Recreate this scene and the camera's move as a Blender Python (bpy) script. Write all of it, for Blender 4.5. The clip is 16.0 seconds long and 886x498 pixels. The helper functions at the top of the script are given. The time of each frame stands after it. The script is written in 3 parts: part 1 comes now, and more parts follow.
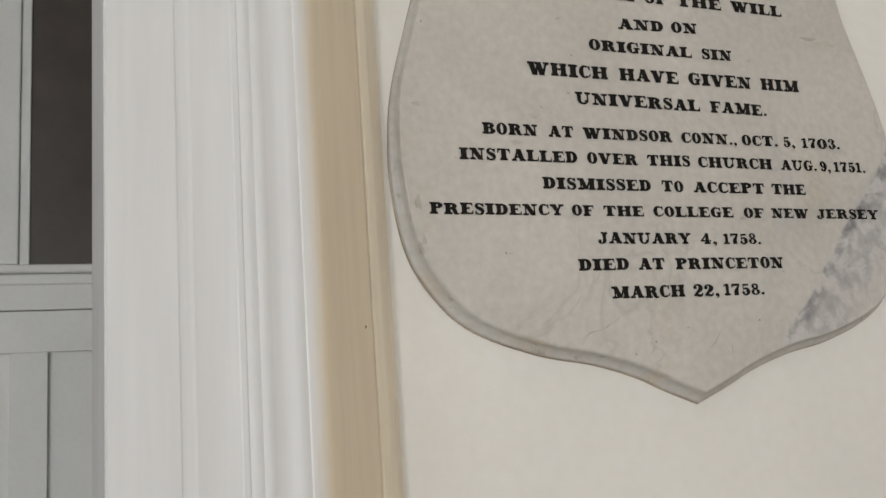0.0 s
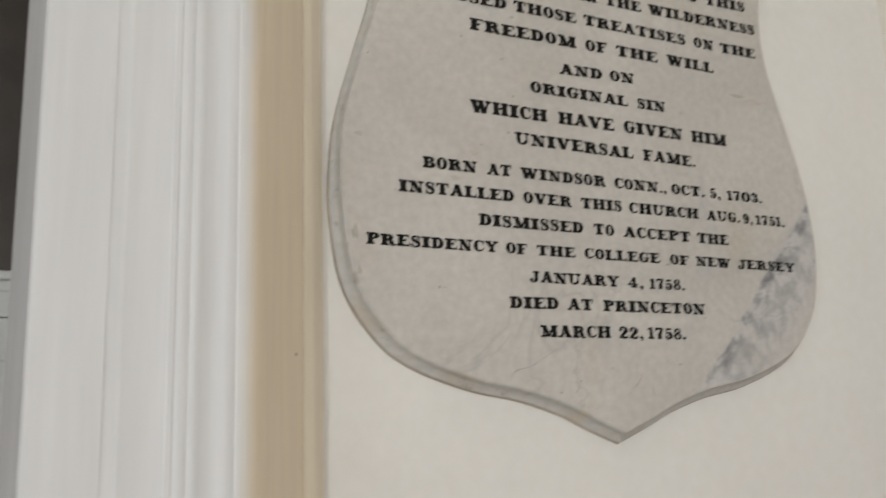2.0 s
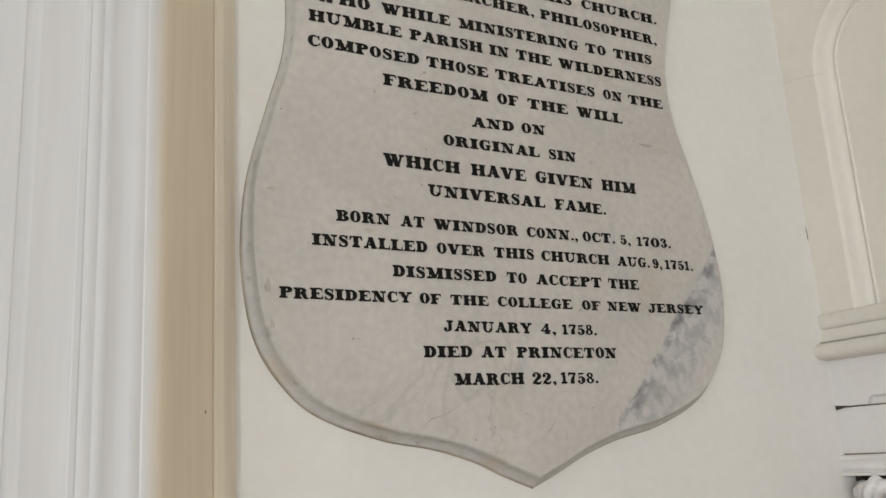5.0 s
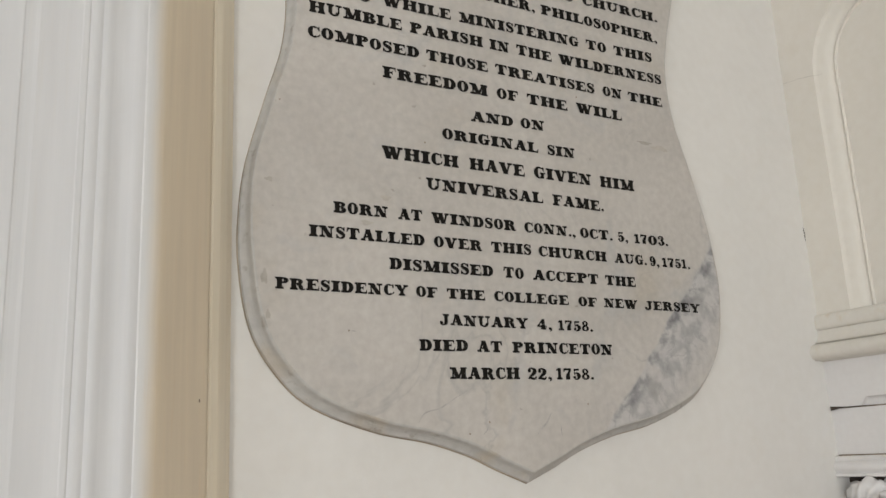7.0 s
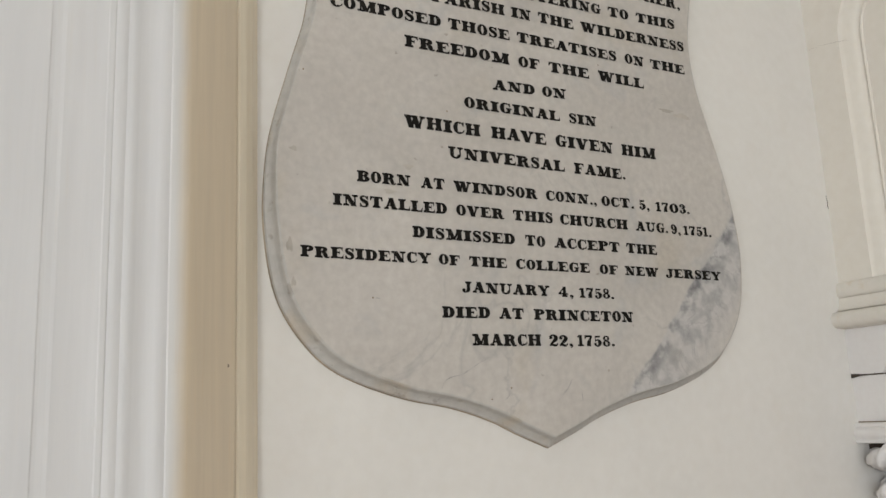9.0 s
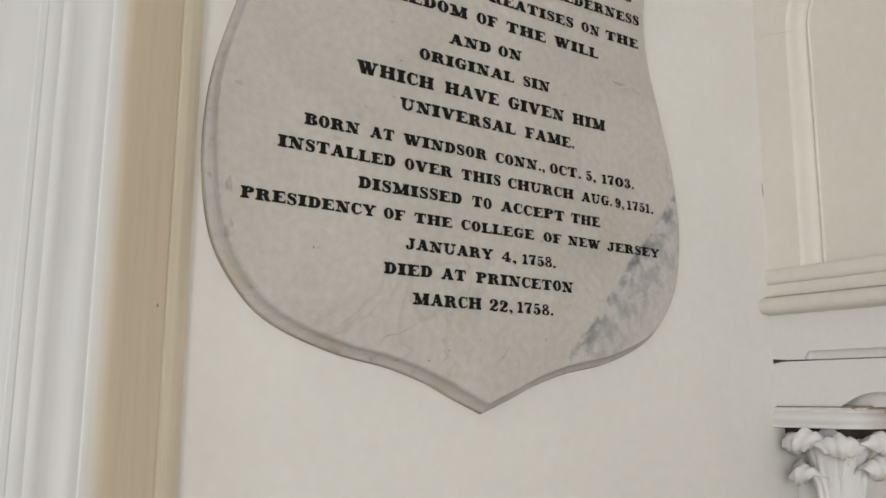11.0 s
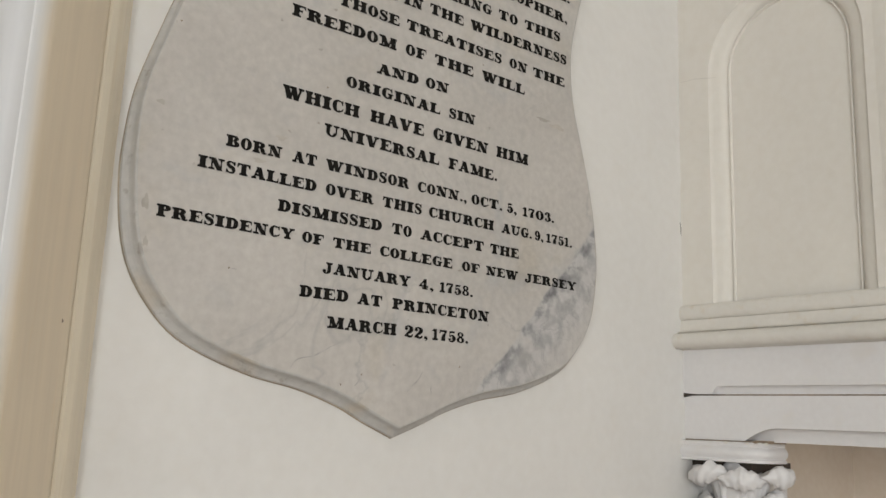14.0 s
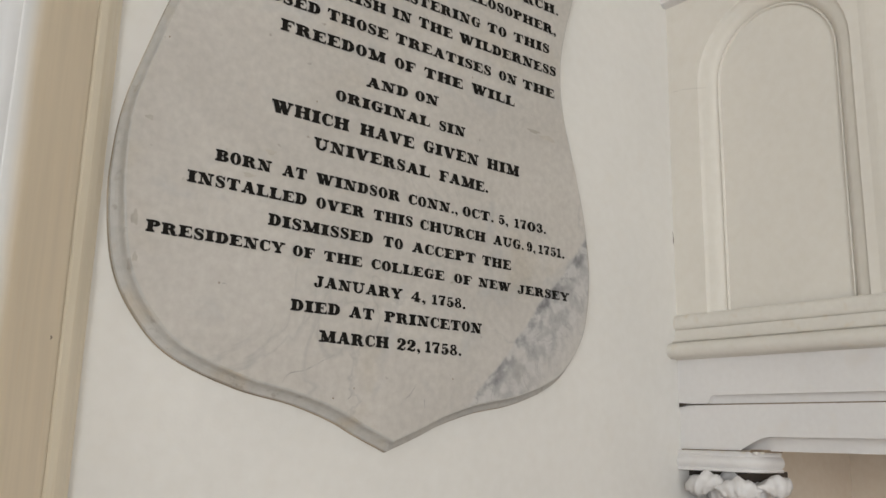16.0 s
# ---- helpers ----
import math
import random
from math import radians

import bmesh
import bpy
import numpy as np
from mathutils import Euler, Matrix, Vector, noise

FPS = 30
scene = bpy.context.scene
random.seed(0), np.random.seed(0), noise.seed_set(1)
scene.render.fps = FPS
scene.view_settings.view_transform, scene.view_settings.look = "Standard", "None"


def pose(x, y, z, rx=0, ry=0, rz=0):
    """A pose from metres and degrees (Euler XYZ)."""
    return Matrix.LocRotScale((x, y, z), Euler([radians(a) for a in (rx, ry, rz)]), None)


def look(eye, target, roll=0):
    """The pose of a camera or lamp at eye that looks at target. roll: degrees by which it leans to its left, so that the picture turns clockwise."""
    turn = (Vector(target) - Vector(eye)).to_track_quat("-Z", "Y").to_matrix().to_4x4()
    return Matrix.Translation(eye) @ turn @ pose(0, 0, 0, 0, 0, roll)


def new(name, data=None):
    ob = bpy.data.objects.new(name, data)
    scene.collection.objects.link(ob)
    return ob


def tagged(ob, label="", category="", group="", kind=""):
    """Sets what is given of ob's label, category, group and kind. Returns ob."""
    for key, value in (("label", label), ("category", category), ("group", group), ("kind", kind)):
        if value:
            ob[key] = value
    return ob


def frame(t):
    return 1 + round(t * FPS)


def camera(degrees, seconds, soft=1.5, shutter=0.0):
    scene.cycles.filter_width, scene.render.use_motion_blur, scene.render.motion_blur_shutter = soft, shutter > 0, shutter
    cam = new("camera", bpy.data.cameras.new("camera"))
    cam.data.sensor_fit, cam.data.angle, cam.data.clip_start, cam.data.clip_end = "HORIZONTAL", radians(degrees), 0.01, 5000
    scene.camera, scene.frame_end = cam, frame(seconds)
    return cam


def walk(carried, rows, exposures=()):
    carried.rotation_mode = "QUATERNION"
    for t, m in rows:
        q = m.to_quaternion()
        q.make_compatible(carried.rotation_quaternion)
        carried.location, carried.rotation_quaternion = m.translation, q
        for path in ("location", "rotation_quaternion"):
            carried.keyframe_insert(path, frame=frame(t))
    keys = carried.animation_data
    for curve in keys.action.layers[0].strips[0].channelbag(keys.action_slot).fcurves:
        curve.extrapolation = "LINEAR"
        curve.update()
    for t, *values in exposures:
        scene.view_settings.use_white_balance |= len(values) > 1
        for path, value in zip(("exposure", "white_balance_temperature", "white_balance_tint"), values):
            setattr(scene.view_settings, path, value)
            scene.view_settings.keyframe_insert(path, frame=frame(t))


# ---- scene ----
cam = camera(54.20, 16.0, soft=1.5, shutter=0.5)
# seconds, eye in metres, yaw, pitch and lean in degrees
PATH = [
    (0, -0.8866, -1.1456, 1.5977, -22.005, 10.231, -4.247),
    (0.5, -0.8836, -1.1400, 1.5939, -22.300, 9.982, -3.710),
    (1, -0.8941, -1.1509, 1.6002, -23.023, 11.016, -2.348),
    (1.5, -0.8958, -1.1476, 1.5973, -23.572, 10.988, -3.009),
    (2, -0.9020, -1.1484, 1.6069, -27.074, 11.648, -1.995),
    (2.5, -0.8914, -1.1732, 1.6129, -30.903, 12.952, -2.578),
    (3, -0.9044, -1.1831, 1.6145, -30.242, 13.309, -1.746),
    (3.5, -0.8941, -1.1824, 1.6134, -32.290, 12.693, -1.827),
    (4, -0.8908, -1.1886, 1.6136, -32.553, 13.233, -2.010),
    (4.2, -0.8880, -1.2007, 1.6233, -31.634, 13.790, -3.473),
    (6.3, -0.8540, -1.2042, 1.6330, -30.028, 13.004, -2.863),
    (6.5, -0.8531, -1.1999, 1.6225, -30.991, 13.318, -2.986),
    (7, -0.8707, -1.1997, 1.6218, -31.032, 13.436, -2.704),
    (7.5, -0.8682, -1.1999, 1.6170, -30.657, 12.825, -4.004),
    (8, -0.8676, -1.2059, 1.6172, -29.402, 12.646, -3.837),
    (8.2, -0.8694, -1.2100, 1.6283, -29.144, 11.906, -3.573),
    (10.3, -0.8952, -1.1834, 1.5894, -31.599, 11.467, -0.177),
    (10.5, -0.8943, -1.1691, 1.5946, -32.478, 10.799, -0.322),
    (11, -0.8929, -1.1371, 1.5904, -35.259, 10.008, 0.345),
    (11.5, -0.9006, -1.1438, 1.5973, -36.217, 11.241, 0.758),
    (12, -0.8974, -1.1505, 1.6009, -35.786, 11.121, 2.615),
    (12.5, -0.8886, -1.1633, 1.6002, -36.823, 10.996, 3.248),
    (13, -0.8887, -1.1751, 1.5992, -36.792, 11.800, 2.434),
    (13.5, -0.8829, -1.1828, 1.6033, -37.457, 11.685, 2.471),
    (14, -0.8730, -1.1895, 1.6005, -38.845, 11.319, 2.212),
    (14.5, -0.8737, -1.1891, 1.6021, -38.653, 11.705, 2.069),
    (15, -0.8599, -1.1948, 1.5993, -38.781, 11.637, 1.072),
    (15.5, -0.8519, -1.1870, 1.5957, -39.136, 11.652, 0.986),
    (16, -0.8644, -1.1928, 1.5954, -39.053, 12.351, 1.358),
]


def aim(x, y, z, yaw, pitch, lean):
    a, b = radians(yaw), radians(pitch)
    way = Vector((-math.sin(a) * math.cos(b), math.cos(a) * math.cos(b), math.sin(b)))
    eye = Vector((x, y, z))
    return look(eye, eye + way, lean)


walk(cam, [(t, aim(*p)) for t, *p in PATH])

# ---- world and light ----
world = bpy.data.worlds.new("world")
scene.world = world
world.use_nodes = True
wn, wl = world.node_tree.nodes, world.node_tree.links
sky = wn.new("ShaderNodeTexSky")
sky.sky_type, sky.sun_disc = "NISHITA", False
sky.sun_elevation, sky.sun_rotation = radians(40), radians(230)
wn["Background"].inputs["Strength"].default_value = 0.10
wl.new(sky.outputs["Color"], wn["Background"].inputs["Color"])


def window_light(eye, target, w, h, watts, colour):
    d = bpy.data.lights.new("unseen_window_daylight", "AREA")
    d.shape, d.size, d.size_y, d.energy, d.color = "RECTANGLE", w, h, watts, colour
    ob = new("unseen_window_daylight", d)
    ob.matrix_world = look(eye, target)
    return ob


DAY = (0.90, 0.955, 1.0)
for wy, watts in ((-3.3, 80), (-5.7, 330)):
    window_light((-4.92, wy, 1.85), (0.0, wy, 1.65), 1.3, 2.2, watts, DAY)
# extra lamp in an unseen south opening, added to favour the tablet's wall
window_light((-3.2, -6.92, 1.85), (-3.2, 0, 1.65), 1.3, 2.2, 130, DAY)
scene.view_settings.exposure = -0.84

# ---- materials ----


def mat(name, colour, rough=0.6, vary=0.06, scale=3.0, fine=60.0, bump=0.15, metal=0.0, dirt=None, dirt_amount=0.3, stretch=(1, 1, 1)):
    """Painted or stony surface: broad stains, fine grain, small relief."""
    m = bpy.data.materials.new(name)
    m.use_nodes = True
    n, l = m.node_tree.nodes, m.node_tree.links
    bsdf = n["Principled BSDF"]
    tc, mp = n.new("ShaderNodeTexCoord"), n.new("ShaderNodeMapping")
    mp.inputs["Scale"].default_value = stretch
    l.new(tc.outputs["Object"], mp.inputs["Vector"])
    big, small = n.new("ShaderNodeTexNoise"), n.new("ShaderNodeTexNoise")
    big.inputs["Scale"].default_value, small.inputs["Scale"].default_value = scale, fine
    big.inputs["Detail"].default_value, small.inputs["Detail"].default_value = 6, 5
    for k in (big, small):
        l.new(mp.outputs[0], k.inputs["Vector"])
    ramp = n.new("ShaderNodeValToRGB")
    c = Vector(colour)
    lo, hi = c * (1 - vary), c * (1 + vary)
    ramp.color_ramp.elements[0].position, ramp.color_ramp.elements[1].position = 0.3, 0.7
    ramp.color_ramp.elements[0].color = (*lo, 1)
    ramp.color_ramp.elements[1].color = (*hi, 1)
    l.new(big.outputs["Fac"], ramp.inputs["Fac"])
    mix = n.new("ShaderNodeMix")
    mix.data_type, mix.blend_type = "RGBA", "OVERLAY"
    mix.inputs["Factor"].default_value = 0.12
    l.new(ramp.outputs[0], mix.inputs[6])
    l.new(small.outputs["Fac"], mix.inputs[7])
    out = mix.outputs[2]
    if dirt:
        spots = n.new("ShaderNodeTexNoise")
        spots.inputs["Scale"].default_value, spots.inputs["Detail"].default_value = scale * 5, 8
        l.new(mp.outputs[0], spots.inputs["Vector"])
        r2 = n.new("ShaderNodeValToRGB")
        r2.color_ramp.elements[0].position, r2.color_ramp.elements[1].position = 0.6, 0.78
        r2.color_ramp.elements[0].color, r2.color_ramp.elements[1].color = (0, 0, 0, 1), (dirt_amount,) * 3 + (1,)
        l.new(spots.outputs["Fac"], r2.inputs["Fac"])
        m2 = n.new("ShaderNodeMix")
        m2.data_type = "RGBA"
        l.new(r2.outputs[0], m2.inputs["Factor"])
        l.new(out, m2.inputs[6])
        m2.inputs[7].default_value = (*dirt, 1)
        out = m2.outputs[2]
    l.new(out, bsdf.inputs["Base Color"])
    bsdf.inputs["Roughness"].default_value = rough
    bsdf.inputs["Metallic"].default_value = metal
    b = n.new("ShaderNodeBump")
    b.inputs["Strength"].default_value, b.inputs["Distance"].default_value = bump, 0.004
    l.new(small.outputs["Fac"], b.inputs["Height"])
    l.new(b.outputs[0], bsdf.inputs["Normal"])
    return m


PLASTER = mat("cream_plaster", (0.738, 0.712, 0.672), 0.75, 0.03, 2.5, 45, 0.12, dirt=(0.66, 0.59, 0.48), dirt_amount=0.15)
PAINT = mat("old_white_paint", (0.735, 0.708, 0.692), 0.5, 0.03, 4, 80, 0.10, dirt=(0.62, 0.52, 0.38), dirt_amount=0.18)
CASING = mat("casing_paint", (0.650, 0.642, 0.640), 0.5, 0.035, 26, 90, 0.08, stretch=(1, 1, 0.05), dirt=(0.66, 0.58, 0.46), dirt_amount=0.14)
# yellowed coat; the warm bounce in the corner is also in this colour
YELLOWED_SHADE = mat("yellowed_shade_paint", (0.83, 0.745, 0.60), 0.5, 0.06, 30, 90, 0.08, stretch=(1, 1, 0.06), dirt=(0.62, 0.48, 0.31), dirt_amount=0.3)


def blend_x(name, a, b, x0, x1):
    """Paint a on one side of the pilaster's edge, yellowed coat b with warm shade in its colour on the other, with a
    ragged border between x0 and x1 metres.
    """
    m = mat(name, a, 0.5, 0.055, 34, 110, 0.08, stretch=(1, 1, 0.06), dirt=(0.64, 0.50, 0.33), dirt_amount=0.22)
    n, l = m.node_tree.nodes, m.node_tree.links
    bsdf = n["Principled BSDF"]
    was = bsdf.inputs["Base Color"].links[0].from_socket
    tc, sep, ragged = n.new("ShaderNodeTexCoord"), n.new("ShaderNodeSeparateXYZ"), n.new("ShaderNodeTexNoise")
    ragged.inputs["Scale"].default_value = 9
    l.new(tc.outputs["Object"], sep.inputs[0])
    l.new(tc.outputs["Object"], ragged.inputs["Vector"])
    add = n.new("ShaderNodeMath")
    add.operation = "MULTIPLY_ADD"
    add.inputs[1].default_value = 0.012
    l.new(ragged.outputs["Fac"], add.inputs[0])
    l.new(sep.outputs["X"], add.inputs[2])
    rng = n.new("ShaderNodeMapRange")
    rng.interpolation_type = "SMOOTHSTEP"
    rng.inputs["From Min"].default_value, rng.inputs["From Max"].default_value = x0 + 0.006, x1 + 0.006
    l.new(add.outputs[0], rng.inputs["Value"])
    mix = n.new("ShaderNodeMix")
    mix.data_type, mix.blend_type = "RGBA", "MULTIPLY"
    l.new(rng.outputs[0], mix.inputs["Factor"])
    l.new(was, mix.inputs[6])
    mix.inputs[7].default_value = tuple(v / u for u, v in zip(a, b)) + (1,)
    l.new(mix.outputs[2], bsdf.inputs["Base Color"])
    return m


# casing paint greyed down: the shade on the jamb's return is in the colour
JAMB_SHADE = mat("shaded_jamb_paint", (0.56, 0.55, 0.55), 0.6, 0.05, 8, 60, 0.1, stretch=(1, 1, 0.2))
GREY_PAINT = mat("grey_white_paint", (0.73, 0.73, 0.71), 0.55, 0.04, 3, 60, 0.1)
GLASS_DARK = mat("dark_window_glass", (0.058, 0.046, 0.039), 0.35, 0.15, 6, 40, 0.02)
LETTER = mat("black_letter_paint", (0.013, 0.0115, 0.010), 0.8, 0.35, 40, 300, 0.2)
LETTER.node_tree.nodes["Principled BSDF"].inputs["Specular IOR Level"].default_value = 0.12
# for cracks, and for the block that paints shade under the abacus
CRACK_AND_SHADE = mat("dark_crack_and_shade", (0.06, 0.045, 0.035), 0.9, 0.2, 20, 200, 0.3)
GRIME = mat("grimy_mortar", (0.33, 0.275, 0.205), 0.9, 0.35, 9, 90, 0.4)
# cream plaster tinted tan: the warm shade inside the opening is in the colour
TAN_SHADE = mat("tan_shaded_plaster", (0.68, 0.585, 0.48), 0.8, 0.05, 3, 50, 0.12)
AGED = mat("aged_white_paint", (0.70, 0.66, 0.595), 0.5, 0.05, 6, 80, 0.1, dirt=(0.60, 0.47, 0.30), dirt_amount=0.45)
SIDE = mat("side_wall_plaster", (0.735, 0.690, 0.618), 0.7, 0.03, 2.5, 45, 0.12, dirt=(0.60, 0.53, 0.43), dirt_amount=0.15)
# dirt in pits and joints, and the painted shade of narrow gaps
BROWN = mat("brown_dirt_and_shade", (0.24, 0.18, 0.125), 0.9, 0.4, 30, 200, 0.3)
FLOOR = mat("oak_floor", (0.33, 0.255, 0.185), 0.45, 0.2, 2, 30, 0.1, stretch=(1, 8, 1))


def marble_material(name, stain, rough):
    """Veined marble; stain is how much brown dirt clings to it."""
    m = bpy.data.materials.new(name)
    m.use_nodes = True
    n, l = m.node_tree.nodes, m.node_tree.links
    bsdf = n["Principled BSDF"]
    tc, mp = n.new("ShaderNodeTexCoord"), n.new("ShaderNodeMapping")
    # metres about the foot of the inscription
    mp.inputs["Location"].default_value = (0, 0, -BASE)
    l.new(tc.outputs["Object"], mp.inputs["Vector"])
    here = mp.outputs[0]

    def noise_at(scale, detail, distort=0.0, src=None):
        k = n.new("ShaderNodeTexNoise")
        k.inputs["Scale"].default_value, k.inputs["Detail"].default_value = scale, detail
        k.inputs["Distortion"].default_value = distort
        l.new(src or here, k.inputs["Vector"])
        return k.outputs["Fac"]

    def math_node(op, a, b=None, c=None):
        k = n.new("ShaderNodeMath")
        k.operation = op
        for i, v in enumerate((a, b, c)):
            if v is None:
                continue
            if isinstance(v, (int, float)):
                k.inputs[i].default_value = v
            else:
                l.new(v, k.inputs[i])
        return k.outputs[0]

    def ramp(fac, *stops):
        k = n.new("ShaderNodeValToRGB")
        e = k.color_ramp.elements
        e[0].position, e[0].color = stops[0][0], (*stops[0][1], 1)
        e[1].position, e[1].color = stops[1][0], (*stops[1][1], 1)
        for p, c in stops[2:]:
            e.new(p).color = (*c, 1)
        l.new(fac, k.inputs["Fac"])
        return k.outputs["Color"]

    def mix(fac, a, b):
        k = n.new("ShaderNodeMix")
        k.data_type = "RGBA"
        l.new(fac, k.inputs["Factor"])
        l.new(a, k.inputs[6])
        if isinstance(b, tuple):
            k.inputs[7].default_value = (*b, 1)
        else:
            l.new(b, k.inputs[7])
        return k.outputs[2]

    base = ramp(noise_at(3.0, 8, 0.8), (0.28, (0.458, 0.426, 0.390)), (0.72, (0.556, 0.520, 0.479)))
    # soft grey clouds and thin wandering veins
    base = mix(ramp(noise_at(7.0, 9, 1.5), (0.56, (0, 0, 0)), (0.72, (0.55,) * 3)), base, (0.405, 0.40, 0.395))
    v = math_node("ABSOLUTE", math_node("SUBTRACT", noise_at(2.6, 6, 1.8), 0.5))
    gate = ramp(noise_at(3.5, 2), (0.45, (0, 0, 0)), (0.62, (1, 1, 1)))
    base = mix(math_node("MULTIPLY", ramp(v, (0.0, (0.42,) * 3), (0.010, (0, 0, 0))), gate), base, (0.33, 0.32, 0.31))
    # one blue-grey vein runs slanting through the lower corner
    sep = n.new("ShaderNodeSeparateXYZ")
    l.new(here, sep.inputs[0])
    x, z = sep.outputs["X"], sep.outputs["Z"]
    wob = math_node("MULTIPLY", math_node("SUBTRACT", noise_at(10, 10, 0.3), 0.5), 0.045)
    d = math_node("SUBTRACT", x, math_node("MULTIPLY_ADD", z, VEIN[0], VEIN[1]))
    across = math_node("ADD", math_node("ADD", d, wob), 0.5)
    inside = ramp(across, (0.498, (0, 0, 0)), (0.506, (1, 1, 1)), (0.60, (0.9,) * 3), (0.70, (0, 0, 0)))
    base = mix(math_node("MULTIPLY", inside, 0.65), base, (0.500, 0.488, 0.482))
    # dark clots crowd along its edge, looser ones farther in
    crowd = ramp(across, (0.499, (0, 0, 0)), (0.505, (1, 1, 1)), (0.522, (0.95,) * 3), (0.545, (0.45,) * 3), (0.60, (0.5,) * 3), (0.66, (0, 0, 0)))
    clots = ramp(noise_at(30, 12, 0.25), (0.43, (0, 0, 0)), (0.53, (0.6,) * 3), (0.65, (1, 1, 1)))
    base = mix(math_node("MULTIPLY", crowd, clots), base, (0.175, 0.172, 0.178))
    thread = math_node("ABSOLUTE", math_node("SUBTRACT", noise_at(13, 6, 1.0), 0.5))
    base = mix(math_node("MULTIPLY", ramp(thread, (0.0, (0.4,) * 3), (0.016, (0, 0, 0))), inside), base, (0.24, 0.235, 0.24))
    # brown stains and small pits
    base = mix(ramp(noise_at(5.5, 6, 0.4), (0.60, (0, 0, 0)), (0.72, (0.38,) * 3)), base, (0.45, 0.39, 0.305))
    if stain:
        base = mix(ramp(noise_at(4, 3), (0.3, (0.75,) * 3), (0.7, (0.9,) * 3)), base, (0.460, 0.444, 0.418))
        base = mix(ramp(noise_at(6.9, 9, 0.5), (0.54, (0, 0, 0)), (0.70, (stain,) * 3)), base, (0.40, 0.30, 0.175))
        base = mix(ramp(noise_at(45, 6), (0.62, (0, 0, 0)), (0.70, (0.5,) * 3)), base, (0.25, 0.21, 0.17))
    base = mix(ramp(noise_at(44, 3), (0.70, (0, 0, 0)), (0.75, (0.7,) * 3)), base, (0.29, 0.255, 0.22))
    fine = n.new("ShaderNodeMix")
    fine.data_type, fine.blend_type = "RGBA", "OVERLAY"
    fine.inputs["Factor"].default_value = 0.2
    l.new(base, fine.inputs[6])
    l.new(noise_at(70, 9), fine.inputs[7])
    l.new(fine.outputs[2], bsdf.inputs["Base Color"])
    bsdf.inputs["Roughness"].default_value = rough
    b = n.new("ShaderNodeBump")
    b.inputs["Strength"].default_value, b.inputs["Distance"].default_value = 0.08, 0.003
    l.new(noise_at(90, 6), b.inputs["Height"])
    l.new(b.outputs[0], bsdf.inputs["Normal"])
    return m


# ---- plan: one plan unit is SIZE metres; plan z = 0 is at BASE metres above the floor ----
SIZE, BASE = 1.25, 1.88
# tan side holds the warm shade of the face turned from the windows
EDGE_SHADE_PAINT = blend_x("shaded_edge_paint", (0.660, 0.650, 0.638), (0.765, 0.660, 0.510), -0.526 * SIZE, -0.504 * SIZE)
PLAN = Matrix.Translation((0, 0, BASE)) @ Matrix.Scale(SIZE, 4)
GROUND = -BASE / SIZE
WALL = 0.022          # face of the tablet's wall
EAST = 0.67           # face of the side wall
TOP = 2.6
VEIN = (0.906, 0.374)     # the dark vein begins along x = 0.374 + 0.906 z, in metres
MARBLE = marble_material("grey_white_marble", 0, 0.45)
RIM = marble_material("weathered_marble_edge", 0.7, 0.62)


def mesh_of(name, bm, material, smooth=False):
    bm.transform(PLAN)
    bmesh.ops.recalc_face_normals(bm, faces=bm.faces)
    me = bpy.data.meshes.new(name)
    bm.to_mesh(me)
    bm.free()
    me.materials.append(material)
    if smooth:
        me.polygons.foreach_set("use_smooth", [True] * len(me.polygons))
        me.set_sharp_from_angle(angle=radians(38))
    return me


def part(name, bm, material, parent=None, label="", smooth=False):
    ob = new(name, mesh_of(name, bm, material, smooth))
    if parent is not None:
        ob.parent = parent
    return tagged(ob, label)


def thing(name, label, category, kind="", group=""):
    return tagged(new(name), label, category, group, kind)


def box(bm, x0, x1, y0, y1, z0, z1, bevel=0.0):
    v = bmesh.ops.create_cube(bm, size=1, matrix=Matrix.Translation(((x0 + x1) / 2, (y0 + y1) / 2, (z0 + z1) / 2)) @ Matrix.Diagonal((abs(x1 - x0), abs(y1 - y0), abs(z1 - z0), 1)))["verts"]
    if bevel:
        edges = {e for k in v for e in k.link_edges}
        bmesh.ops.bevel(bm, geom=list(edges), offset=bevel, segments=2, affect="EDGES", profile=0.5)
    return bm


def boxed(*a):
    return box(bmesh.new(), *a)


def loft(bm, loops, closed=True, caps=False):
    rings = [[bm.verts.new(p) for p in loop] for loop in loops]
    n = len(rings[0])
    for a, b in zip(rings, rings[1:]):
        for i in range(n if closed else n - 1):
            j = (i + 1) % n
            bm.faces.new((a[i], a[j], b[j], b[i]))
    if caps:
        bm.faces.new(rings[0][::-1])
        bm.faces.new(rings[-1])
    return rings


def prism_z(points, z0, z1):
    """A closed plan outline drawn up from z0 to z1."""
    bm = bmesh.new()
    loft(bm, [[(x, y, z) for x, y in points] for z in (z0, z1)], True, True)
    return bm


def prism_y(points, y0, y1):
    """A closed outline in x and z drawn along y."""
    bm = bmesh.new()
    loft(bm, [[(x, y, z) for x, z in points] for y in (y0, y1)], True, True)
    return bm


# ---- structure ----
def plain(name, label, category, bm, material):
    ob = part(name, bm, material)
    return tagged(ob, label, category, kind="structure")


plain("floor", "brown oak board floor of the church", "floor", boxed(-4.2, 3.2, -5.8, 2.3, GROUND - 0.1, GROUND), FLOOR)
plain("ceiling", "plain white plaster ceiling", "ceiling", boxed(-4.2, 3.2, -5.8, 2.3, TOP, TOP + 0.1), PLASTER)
plain("wall_north", "smooth cream painted plaster wall", "wall", boxed(-0.65, 1.4, WALL, 0.42, GROUND, TOP), PLASTER)


